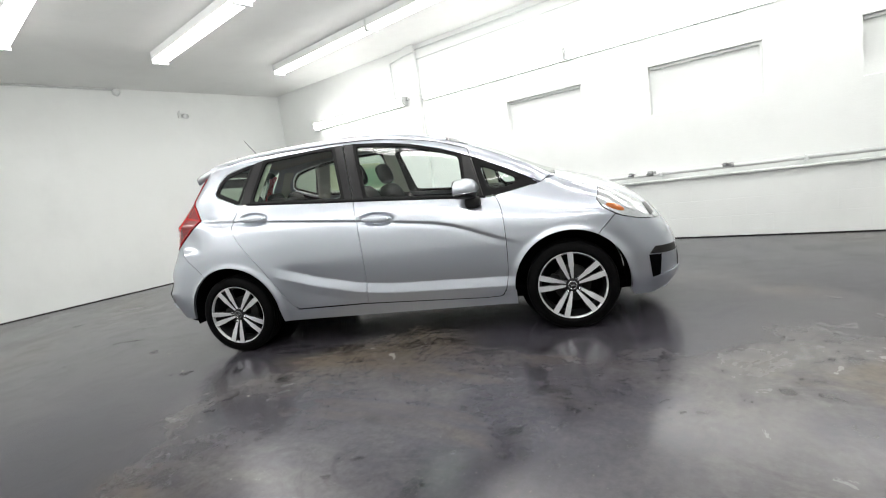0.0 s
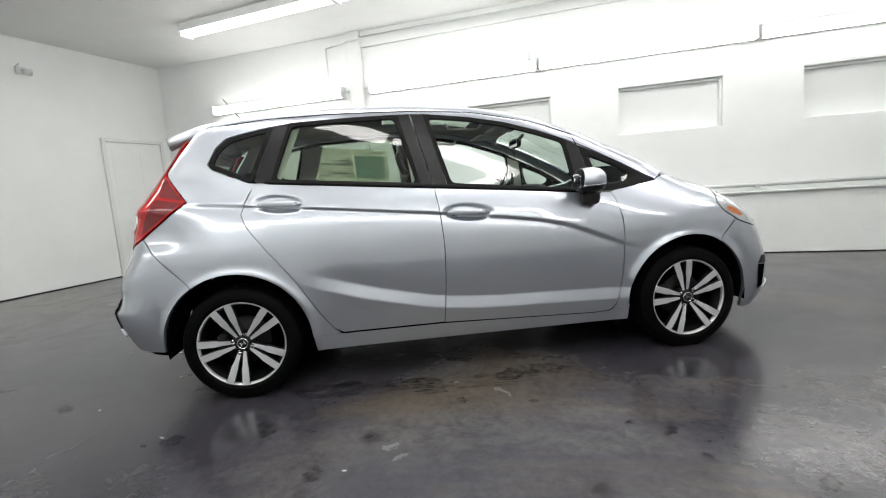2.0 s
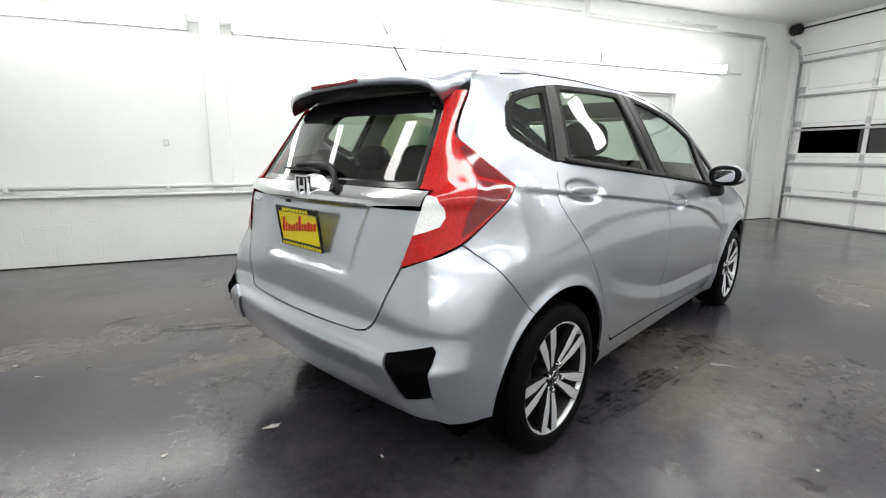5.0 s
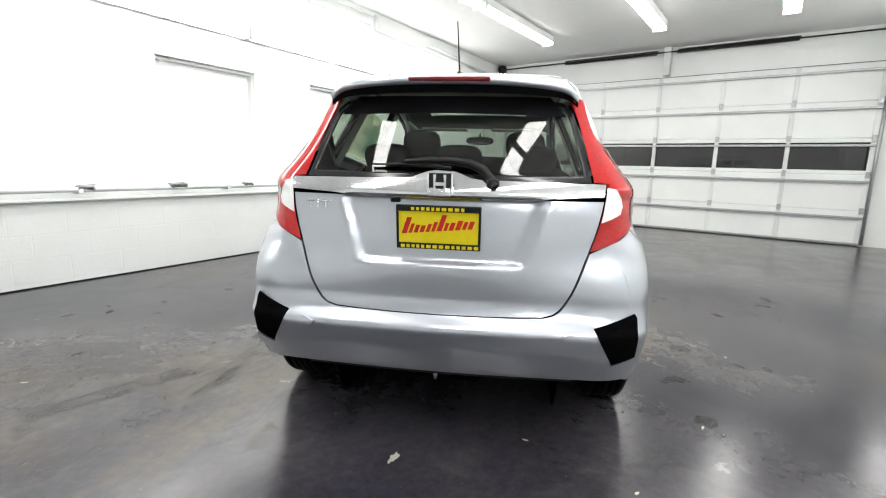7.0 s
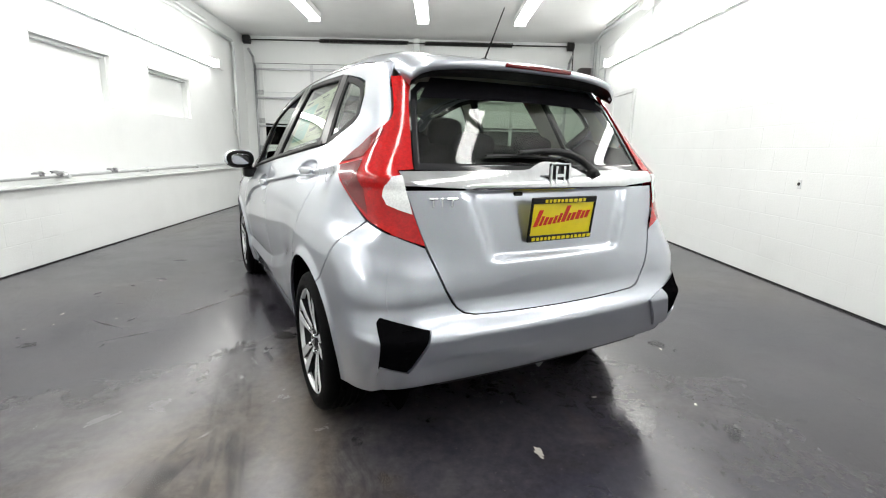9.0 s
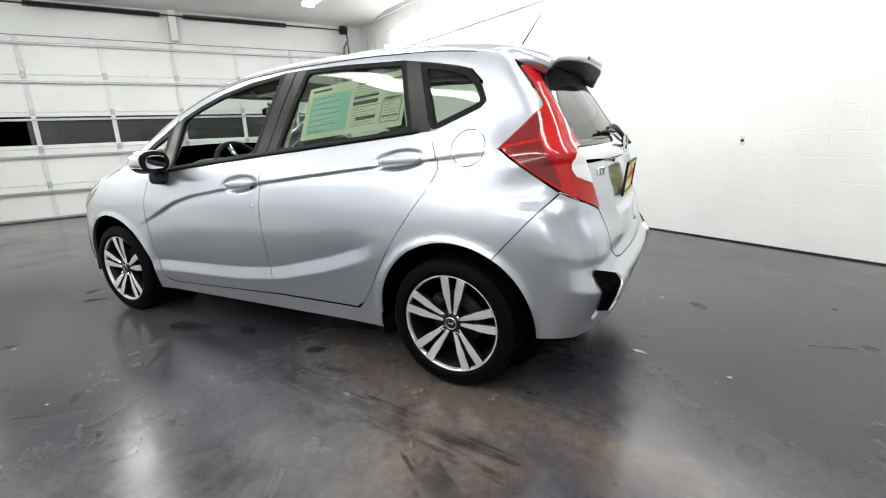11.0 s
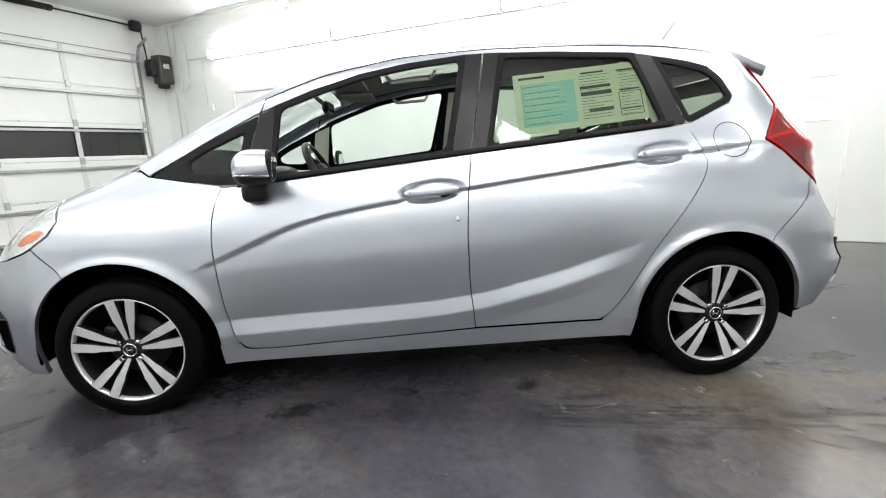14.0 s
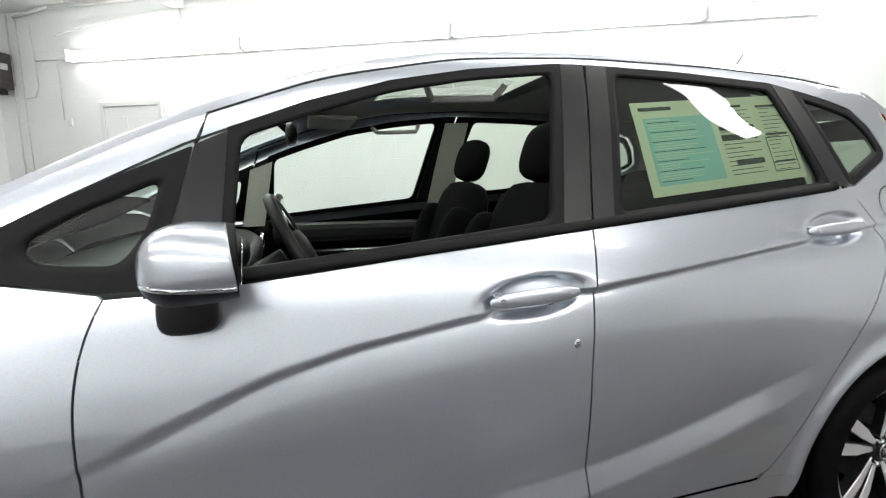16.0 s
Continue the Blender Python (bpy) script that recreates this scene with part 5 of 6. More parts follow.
for s in (1, -1):
    mir = empty("door_mirror", pose(0.655, s * 0.878, 1.030, 0, 0, s * 7))
    mir.parent = car

    def shell(grow=1.0):
        b = blob((0.074 * grow, 0.104 * grow, 0.068 * grow), 2.5, (40, 28))
        for v in b.verts:
            out = max(0.0, s * v.co.y / 0.104)
            if v.co.x < 0:
                r = min(0.995, -v.co.x / (0.074 * grow))
                k = (1 - 0.10 * r * r) / max(0.2, (1 - r ** 2.5) ** 0.4)
                v.co.y *= min(k, 5)
                v.co.z *= min(k, 5)
            v.co.x -= 0.020 * out * out
            v.co.z *= 1 - 0.16 * out * out
            v.co.z -= 0.10 * max(0.0, v.co.x)
        return b

    def cut(b, co, no):
        r = bmesh.ops.bisect_plane(b, geom=list(b.verts) + list(b.edges) + list(b.faces), plane_co=co, plane_no=no, clear_outer=True)
        edges = [e for e in r["geom_cut"] if isinstance(e, bmesh.types.BMEdge)]
        if edges:
            bmesh.ops.contextual_create(b, geom=edges)
        return b

    part("shell", cut(cut(shell(), (0, 0, -0.028), (0.06, 0, -1)), (-0.067, 0, 0), (-1, 0, 0.12)), PAINT, mir, smooth=True)
    part("crease_strip", cut(cut(cut(shell(1.012), (0, 0, -0.032), (0.06, 0, -1)), (0, 0, -0.025), (-0.06, 0, 1)), (-0.066, 0, 0), (-1, 0, 0.12)), SILVERPL, mir, "bright crease line", True)
    part("lower_shell", cut(cut(shell(0.985), (0, 0, -0.030), (-0.06, 0, 1)), (-0.067, 0, 0), (-1, 0, 0.12)), BLACK, mir, "black lower shell", True)
    part("bezel", cut(shell(0.985), (-0.065, 0, 0), (1, 0, -0.12)), SEAL, mir, "black mirror housing", True)
    glass = moved(blob((0.002, 0.062, 0.038), 3.4), Matrix.Translation((-0.078, s * 0.002, -0.002)) @ Matrix.Rotation(math.radians(-5), 4, "Y"))
    part("mirror_glass", glass, CHROME, mir, "mirror glass", True)
    part("foot", moved(blob((0.052, 0.050, 0.040), 3.6), Matrix.Translation((0.012, -s * 0.078, -0.098))), BLACK, mir, "black mirror foot", True)
    part("arm", moved(blob((0.034, 0.034, 0.040), 3.0), Matrix.Translation((0.010, -s * 0.062, -0.066))), BLACK, mir, smooth=True)
    for hx, hz in HANDLES:
        yy = float(solve("side", [hx], [hz])[0][1])
        hd = part("door_handle", moved(blob((0.112, 0.012, 0.019), 2.6), Matrix.Translation((hx, s * (yy + 0.022), hz)) @ Matrix.Rotation(math.radians(3), 4, "Y")), PAINT, car, smooth=True)
        for dx in (-0.085, 0.085):
            part("handle_post", box((hx + dx - 0.012, s * yy - 0.014, hz - 0.010), (hx + dx + 0.012, s * yy + 0.024, hz + 0.010), 0.004), PAINT, hd)
        part("lock", tube((hx + 0.085, s * (yy + 0.030), hz), (hx + 0.085, s * (yy + 0.0335), hz), 0.006), SILVERPL, hd)
# fuel flap outline and a small protective stud on the driver's side
circ = [(-1.335 + 0.080 * math.cos(a), 1.062 + 0.076 * math.sin(a)) for a in np.linspace(0, 2 * math.pi, 33)[:-1]]
ring_panel("fuel_flap_gap", circ, [(-1.335 + 0.0765 * math.cos(a), 1.062 + 0.0725 * math.sin(a)) for a in np.linspace(0, 2 * math.pi, 33)[:-1]], "side", BLACK, False, off=0.0008)
ky = float(solve("side", [-0.12], [0.787])[0][1])
part("paint_chip", moved(blob((0.009, 0.002, 0.012), 2.0, (10, 6)), Matrix.Translation((-0.12, ky, 0.787))), SILVERPL, car)

# roof spoiler
ysp = np.linspace(-0.505, 0.505, 31)
V, Fc = [], []
for y in ysp:
    u = abs(y) / 0.505
    za, zb = [float(q[2]) for q in solve("top", [-1.38, -1.46], [y, y])]
    xt = -1.705 + 0.085 * u ** 3
    zt = za - 0.070 - 0.012 * u ** 4
    V += [(-1.38, y, za - 0.001), (-1.46, y, max(zb, za - 0.018) + 0.002), (xt + 0.03, y, zt + 0.010), (xt, y, zt - 0.003), (xt + 0.008, y, zt - 0.026), (-1.60, y, zt - 0.042), (-1.50, y, za - 0.075)]
n = 7
for k in range(len(ysp) - 1):
    for i in range(n - 1):
        Fc.append([k * n + i, k * n + i + 1, (k + 1) * n + i + 1, (k + 1) * n + i][::-1])
Fc += [list(range(n)), list(range((len(ysp) - 1) * n, len(ysp) * n))[::-1]]
sp = raw("spoiler", V, Fc, PAINT, car)
und = [[v for v in V[k * n + 4:k * n + 7]] for k in range(len(ysp))]
V2 = [(x - 0.001, y, z - 0.003) for row in und for x, y, z in row]
raw("underside", V2, [[k * 3 + i, k * 3 + i + 1, (k + 1) * 3 + i + 1, (k + 1) * 3 + i] for k in range(len(ysp) - 1) for i in range(2)], BLACK, sp, "black spoiler underside")
part("brake_lamp", box((-1.710, -0.16, 1.425), (-1.675, 0.16, 1.441), 0.004), REDDARK, sp, "dark red high brake lamp")
head = [(0.465, 1.305), (0.40, 1.385), (-0.40, 1.385), (-0.465, 1.305), (0, 1.312)]
panel("window_band", [("rear", head, False)], GLOSSBLACK, "black ceramic band at the window head", rim=0.0, off=0.001)
ring_panel("window_seal", rear_glass, inset(rear_glass, 0.022), "rear", GLOSSBLACK, False, off=0.001)

# rod aerial, wiper, badges
za = float(ZTOP(-1.30))
part("aerial", tube((-1.30, 0, za - 0.01), (-1.45, 0, za + 0.19), 0.0042, r2=0.0022, n=8), BLACK, car, smooth=True)
part("aerial_base", moved(blob((0.030, 0.017, 0.014), 2.4), Matrix.Translation((-1.298, 0, za))), BLACK, car, smooth=True)


def rear_x(y, z):
    return float(solve("rear", [y], [z])[0][0])


wip = empty("rear_wiper")
wip.parent = car
def ribbon(points, widths, thick, stand):
    """A tapering flat bar that follows the rear window."""
    b = bmesh.new()
    prev = None
    for k, (y, z) in enumerate(points):
        y0, z0 = points[max(0, k - 1)]
        y1, z1 = points[min(len(points) - 1, k + 1)]
        ln = math.hypot(y1 - y0, z1 - z0)
        ny, nz = -(z1 - z0) / ln * widths[k] / 2, (y1 - y0) / ln * widths[k] / 2
        x = rear_x(y, z) - stand
        ring = [b.verts.new((x + dx * thick, y + f * ny, z + f * nz)) for f, dx in ((-1, 0.4), (-0.8, -0.3), (0, -0.6), (0.8, -0.3), (1, 0.4), (0, 0.7))]
        if prev:
            for i in range(6):
                b.faces.new((prev[i], prev[(i + 1) % 6], ring[(i + 1) % 6], ring[i]))
        else:
            b.faces.new(ring)
        prev = ring
    b.faces.new(prev[::-1])
    return b


part("motor_cap", moved(blob((0.020, 0.024, 0.020), 2.6), Matrix.Translation((rear_x(-0.186, 1.045) - 0.018, -0.190, 1.042))), BLACK, wip, "black wiper pivot cap", True)
part("arm", ribbon([(-0.196, 1.034), (-0.180, 1.060), (-0.150, 1.092), (-0.100, 1.114), (-0.03, 1.122), (0.06, 1.122), (0.15, 1.116)], [0.026, 0.032, 0.034, 0.032, 0.028, 0.022, 0.014], 0.014, 0.032), BLACK, wip, "black tapered wiper arm", True)
part("blade", ribbon([(-0.03, 1.094), (0.05, 1.100), (0.15, 1.104), (0.285, 1.102)], [0.010, 0.014, 0.014, 0.008], 0.012, 0.016), BLACK, wip, smooth=True)
ex = rear_x(0.005, 1.03) - 0.022
em = bmesh.new()
for pts in ([(-0.024, 0.034), (-0.013, 0.034), (-0.017, 0.0), (-0.012, -0.034), (-0.022, -0.034)], [(0.024, 0.034), (0.013, 0.034), (0.017, 0.0), (0.012, -0.034), (0.022, -0.034)], [(-0.018, 0.006), (0.018, 0.006), (0.016, -0.006), (-0.016, -0.006)]):
    vs = [em.verts.new((0, p[0], p[1])) for p in pts]
    f = em.faces.new(vs)
    ext = bmesh.ops.extrude_face_region(em, geom=[f])
    bmesh.ops.translate(em, vec=(-0.008, 0, 0), verts=[g for g in ext["geom"] if isinstance(g, bmesh.types.BMVert)])
bz = box((0.006, -0.046, -0.043), (0.010, 0.046, 0.043), 0.0)
badge = part("badge", moved(bz, Matrix.Translation((ex, 0.004, 1.036))), GLOSSBLACK, car, "dark badge plate")
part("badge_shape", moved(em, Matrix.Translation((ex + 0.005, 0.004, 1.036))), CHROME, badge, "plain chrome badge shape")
fr = bmesh.new()
for a0, a1, b0, b1 in ((-0.048, 0.048, 0.038, 0.045), (-0.044, 0.044, -0.045, -0.038), (-0.048, -0.040, -0.04, 0.04), (0.040, 0.048, -0.04, 0.04)):
    box((-0.006, a0, b0), (0.006, a1, b1), 0.003, fr)
part("badge_rim", moved(fr, Matrix.Translation((ex, 0.004, 1.036))), CHROME, badge, "chrome badge rim")
# model badge as plain bars
for k, (y0, y1) in enumerate(((0.535, 0.500), (0.492, 0.482), (0.474, 0.430))):
    xb = rear_x((y0 + y1) / 2, 0.942)
    b = box((xb - 0.006, y1, 0.955), (xb + 0.002, y0, 0.962), 0.002)
    box((xb - 0.006, (y0 + y1) / 2 - 0.004, 0.930), (xb + 0.002, (y0 + y1) / 2 + 0.004, 0.956), 0.002, b)
    part("badge_bar", b, SILVERPL, car, "plain silver bar")

# plate and its frame
px = -1.885
pl = empty("licence_plate", Matrix.Translation((px, 0.002, 0.878)) @ Matrix.Rotation(math.radians(-7), 4, "Y"))
pl.parent = car
part("sheet", box((-0.004, -0.150, -0.076), (0.0, 0.150, 0.076), 0.001), YELLOW, pl, "yellow dealer plate")
f = box((-0.010, -0.157, 0.060), (0.002, 0.157, 0.083), 0.003)
box((-0.010, -0.157, -0.083), (0.002, 0.157, -0.060), 0.003, f)
box((-0.010, -0.157, -0.062), (0.002, -0.148, 0.062), 0.003, f)
box((-0.010, 0.148, -0.062), (0.002, 0.157, 0.062), 0.003, f)
part("frame", f, BLACK, pl, "black plate frame")
rng = random.Random(4)
for z0, w0 in ((0.070, 0.10), (-0.072, 0.14)):
    y = w0
    while y > -w0:
        w = rng.uniform(0.010, 0.018)
        part("lettering_bar", box((-0.0115, y - w, z0 - 0.006), (-0.010, y, z0 + 0.006)), YELLOW, pl, "plain yellow bar")
        y -= w + 0.007
y = 0.138
while y > -0.120:
    w = rng.uniform(0.012, 0.020)
    h = 0.062 if y > 0.12 or -0.01 < y < 0.02 else rng.choice((0.026, 0.030, 0.036))
    z0 = -0.026 + 0.10 * (0.138 - y)
    b = box((-0.0055, y - w, z0), (-0.004, y, z0 + h), 0.0)
    for v in b.verts:
        v.co.y -= 0.35 * (v.co.z - z0)
    part("lettering_bar", b, REDINK, pl, "plain red bar")
    y -= w + 0.007
part("latch", box((rear_x(0.2, 0.975) - 0.01, 0.155, 0.962), (rear_x(0.2, 0.975) + 0.02, 0.195, 0.976), 0.004), BLACK, car, "black reversing camera")
part("tow_hook", path_tube([(-1.80, 0.01, 0.31), (-1.84, 0.01, 0.285), (-1.82, 0.01, 0.255), (-1.79, 0.01, 0.27)], 0.007), STEEL, car, smooth=True)
for s in (1, -1):
    slot = [(s * y, z) for y, z in ((0.572, 0.538), (0.722, 0.588), (0.734, 0.572), (0.733, 0.422), (0.652, 0.396))]
    pn = panel("bumper_vent", [("rear", slot, False)], DARK, "black bumper corner vent", rim=0.0, off=0.005)
    fin = [(s * y, z) for y, z in ((0.462, 0.510), (0.570, 0.536), (0.642, 0.404), (0.728, 0.430), (0.730, 0.392), (0.66, 0.366), (0.572, 0.368))]
    panel("vent_fin", [("rear", fin, False)], PAINT, "", pn, rim=0.014, off=0.012)
    for k in range(4):
        zr = 0.455 + 0.030 * k
        part("vent_rib", box((rear_x(s * 0.64, zr) - 0.004, s * 0.64 - 0.025, zr), (rear_x(s * 0.64, zr), s * 0.64 + 0.025, zr + 0.005), 0.001), DARK, pn)
panel("lower_valance", [("rear", [(0.52, 0.30), (0.50, 0.318), (-0.50, 0.318), (-0.52, 0.30)], False)], BLACK, "black lower valance", rim=0.02, off=-0.004)
part("silencer", moved(blob((0.12, 0.30, 0.07), 3.5), Matrix.Translation((-1.58, -0.20, 0.29))), SPRING, car, smooth=True)

# ---- car: cabin ----
part("cabin_floor", box((-1.60, -0.70, 0.27), (1.05, 0.70, 0.31)), DARK, car)


def cushion(size, m, power=4.0):
    return moved(blob(size, power, (24, 14)), m)


def seat(x, y, wide=0.24, front=True):
    st = empty("seat")
    st.parent = car
    part("seat_cushion", cushion((0.26, wide, 0.085), Matrix.Translation((x + 0.24, y, 0.50)) @ Matrix.Rotation(math.radians(-7), 4, "Y")), FABRIC, st, smooth=True)
    tilt = Matrix.Translation((x, y, 0.52)) @ Matrix.Rotation(math.radians(-17), 4, "Y")
    part("backrest", moved(cushion((0.075, wide, 0.335), Matrix.Translation((0, 0, 0.32))), tilt), FABRIC, st, smooth=True)
    if front:
        for s in (1, -1):
            part("bolster", moved(cushion((0.10, 0.05, 0.25), Matrix.Translation((0.035, s * (wide - 0.04), 0.28))), tilt), FABRIC, st, smooth=True)
        part("headrest", moved(cushion((0.052, 0.130, 0.095), Matrix.Translation((0.015, 0, 0.755)), 3.2), tilt), FABRIC, st, smooth=True)
        for s in (1, -1):
            part("headrest_post", moved(tube((0, s * 0.05, 0.62), (0.005, s * 0.05, 0.70), 0.006), tilt), CHROME, st, smooth=True)
    return st


seat(-0.08, 0.355)
seat(-0.08, -0.355)
st = seat(-1.02, 0.0, 0.60, False)
tilt = Matrix.Translation((-1.02, 0, 0.52)) @ Matrix.Rotation(math.radians(-20), 4, "Y")
for y in (0.36, 0.0, -0.36):
    part("headrest", moved(cushion((0.045, 0.115, 0.065), Matrix.Translation((0.01, y, 0.655)), 3.2), tilt), FABRIC, st, smooth=True)

dash = empty("dashboard")
dash.parent = car
part("dash_top", cushion((0.27, 0.66, 0.085), Matrix.Translation((0.90, 0, 0.885)), 3.4), BLACK, dash, smooth=True)
part("dash_face", cushion((0.10, 0.64, 0.16), Matrix.Translation((0.76, 0, 0.74)), 3.4), BLACK, dash, smooth=True)
part("cluster_hood", cushion((0.10, 0.17, 0.055), Matrix.Translation((0.72, 0.36, 0.965)), 2.8), BLACK, dash, smooth=True)
part("centre_screen", box((0.655, -0.11, 0.80), (0.668, 0.11, 0.92), 0.004), GLOSSBLACK, dash)
part("screen_trim", box((0.660, -0.125, 0.785), (0.672, 0.125, 0.935), 0.006), SILVERPL, dash)
for y in (0.58, 0.18, -0.18, -0.58):
    part("air_vent", moved(lathe([(0.0, 0.05), (0.012, 0.05), (0.012, 0.038), (0.0, 0.036)], 24), Matrix.Translation((0.665, y, 0.875)) @ Matrix.Rotation(math.pi / 2, 4, "Z")), SILVERPL, dash, smooth=True)
part("console", box((0.0, -0.10, 0.31), (0.72, 0.10, 0.62), 0.03, segs=2), BLACK, dash)
part("gear_lever", tube((0.42, 0, 0.60), (0.44, 0, 0.74), 0.016), BLACK, dash, smooth=True)
sw = empty("steering_wheel", Matrix.Translation((0.475, 0.36, 0.955)) @ Matrix.Rotation(math.radians(-62), 4, "Y"))
sw.parent = car
b = bmesh.new()
R0, r0 = 0.178, 0.0155
rings = [[b.verts.new(((R0 + r0 * math.cos(q)) * math.cos(a), (R0 + r0 * math.cos(q)) * math.sin(a), r0 * math.sin(q))) for q in np.linspace(0, 2 * math.pi, 11)[:-1]] for a in np.linspace(0, 2 * math.pi, 41)[:-1]]
for k in range(40):
    for i in range(10):
        b.faces.new((rings[k][i], rings[(k + 1) % 40][i], rings[(k + 1) % 40][(i + 1) % 10], rings[k][(i + 1) % 10]))
part("wheel_rim", b, BLACK, sw, smooth=True)
part("wheel_boss", blob((0.075, 0.085, 0.03), 3.0), BLACK, sw, smooth=True)
for a in (0.15, math.pi - 0.15, -math.pi / 2):
    part("wheel_spoke", tube((0.05 * math.cos(a), 0.05 * math.sin(a), 0), (0.17 * math.cos(a), 0.17 * math.sin(a), 0), 0.016), SILVERPL if a > 0 else BLACK, sw, smooth=True)
part("column", tube((0.52, 0.36, 0.94), (0.80, 0.36, 0.78), 0.04), BLACK, car, smooth=True)
mi = part("inner_mirror", cushion((0.018, 0.115, 0.034), Matrix.Translation((0.50, 0.0, 1.315)), 3.0), BLACK, car, smooth=True)
part("mirror_glass", box((0.479, -0.10, 1.290), (0.4815, 0.10, 1.340), 0.001), CHROME, mi)
part("mirror_stalk", tube((0.51, 0, 1.33), (0.56, 0, 1.375), 0.012), BLACK, mi, smooth=True)
# roof lining, leaving the sunroof free, and pale pillar linings
lin = [[(-1.45, 0.50), (0.44, 0.50), (0.44, 0.36), (-1.45, 0.36)], [(-1.45, 0.36), (-0.44, 0.36), (-0.44, -0.36), (-1.45, -0.36)], [(0.22, 0.36), (0.44, 0.36), (0.44, -0.36), (0.22, -0.36)], [(-1.45, -0.36), (0.44, -0.36), (0.44, -0.50), (-1.45, -0.50)]]
panel("headliner", [("top", q, False) for q in lin], LINER, "pale grey headliner", rim=0.0, off=-0.035, cell=(0.06, 0.06))
for s in (1, -1):
    part("sun_visor", box((0.26, s * 0.10, 1.385), (0.44, s * 0.46, 1.400), 0.006), LINER, car)
    part("grab_handle", path_tube([(0.15, s * 0.50, 1.40), (0.13, s * 0.47, 1.375), (-0.05, s * 0.47, 1.385), (-0.07, s * 0.50, 1.415)], 0.009), LINER, car, smooth=True)
for m in (False, True):
    for q in ([(-0.30, 1.03), (-0.165, 1.02), (-0.215, 1.45), (-0.335, 1.455)], [(-1.15, 1.12), (-1.03, 1.10), (-0.90, 1.44), (-1.06, 1.42)], [(-1.58, 1.16), (-1.42, 1.18), (-1.40, 1.30), (-1.30, 1.41), (-1.40, 1.42)]):
        panel("pillar_lining", [("side", q, m)], CREAM, "pale pillar lining", rim=0.0, off=-0.03, cell=(0.06, 0.06))
    panel("pillar_lining", [("side", [(0.66, 0.95), (0.76, 0.95), (0.70, 1.22), (0.60, 1.26)], m)], CREAM, "pale pillar lining", rim=0.0, off=-0.03, cell=(0.06, 0.06))
    s = -1 if m else 1
    part("door_top", box((-0.20, s * 0.62, 0.86), (0.62, s * 0.72, 0.955), 0.03, segs=2), BLACK, car, "black door lining top")
    part("door_pull", box((-0.05, s * 0.60, 0.80), (0.45, s * 0.66, 0.83), 0.01, segs=2), SILVERPL, car)
part("parcel_shelf", box((-1.62, -0.52, 0.93), (-1.22, 0.52, 0.955), 0.008), FABRIC, car)


# price sheets behind the rear side windows
def price_sheet(s, x0, x1, z0, z1, blue):
    ob = empty("price_sheet")
    ob.parent = car

    def at(u, v, lift):
        x, z = x0 + (x1 - x0) * u, z0 + (z1 - z0) * v + 0.055 * (0.5 - u) * -1 * (1 if x1 < x0 else -1)
        y = float(solve("side", [x], [z])[0][1]) - 0.012 + lift
        return (x, s * y, z)

    def sheet(name, u0, u1, v0, v1, mat, lift):
        nu, nv = max(1, int(6 * (u1 - u0))), max(1, int(5 * (v1 - v0)))
        V = [at(u0 + (u1 - u0) * i / nu, v0 + (v1 - v0) * j / nv, lift) for i in range(nu + 1) for j in range(nv + 1)]
        Fq = [[i * (nv + 1) + j, (i + 1) * (nv + 1) + j, (i + 1) * (nv + 1) + j + 1, i * (nv + 1) + j + 1] for i in range(nu) for j in range(nv)]
        raw(name, V, Fq, mat, ob)

    sheet("paper", 0, 1, 0, 1, PAPER, 0.0)
    if blue:
        sheet("blue_block", 0.05, 0.46, 0.10, 0.82, PAPERBLUE, 0.0008)
        for u0, u1, v0, v1 in ((0.04, 0.24, 0.90, 0.94), (0.50, 0.74, 0.62, 0.67), (0.50, 0.74, 0.50, 0.57), (0.52, 0.70, 0.88, 0.91), (0.55, 0.74, 0.22, 0.28), (0.80, 0.96, 0.86, 0.89), (0.80, 0.96, 0.52, 0.545), (0.80, 0.96, 0.20, 0.215)):
            sheet("print_bar", u0, u1, v0, v1, INK, 0.0008)
        rg = random.Random(3)
        for k in range(26):
            v = 0.14 + 0.026 * k
            sheet("print_line", 0.07, rg.uniform(0.2, 0.42), v, v + 0.007, INK if k % 4 == 0 else PAPER, 0.0014)
        for k in range(16):
            v = 0.12 + 0.048 * k
            sheet("print_line", 0.50, rg.uniform(0.6, 0.76), v, v + 0.008, INK, 0.0014)
            sheet("print_line", 0.81, rg.uniform(0.86, 0.96), v, v + 0.007, INK, 0.0014)
        for u0, u1, v0, v1 in ((0.79, 0.97, 0.10, 0.50),):
            for a0, a1, b0, b1 in ((u0, u1, v0, v0 + 0.01), (u0, u1, v1 - 0.01, v1), (u0, u0 + 0.006, v0, v1), (u1 - 0.006, u1, v0, v1)):
                sheet("print_line", a0, a1, b0, b1, INK, 0.0014)
    ob["label"] = "pale green printed price sheet inside the window"


price_sheet(1, -0.40, -0.985, 1.140, 1.395, True)


# ---- stains and scraps on the floor ----
OIL = simple("oil_stain", (0.008, 0.007, 0.0075), 0.16, 0, 0, 25, 0.5, 0.0)
RUST = simple("brown_stain", (0.105, 0.080, 0.055), 0.4, 0, 0, 20, 0.4, 0.0)
SCRAP = simple("pale_scrap", (0.42, 0.40, 0.36), 0.8, 0, 0, 30, 0.2, 0.0)
BANDS = simple("tyre_mark", (0.012, 0.0115, 0.013), 0.35, 0, 0, 18, 0.6, 0.0)


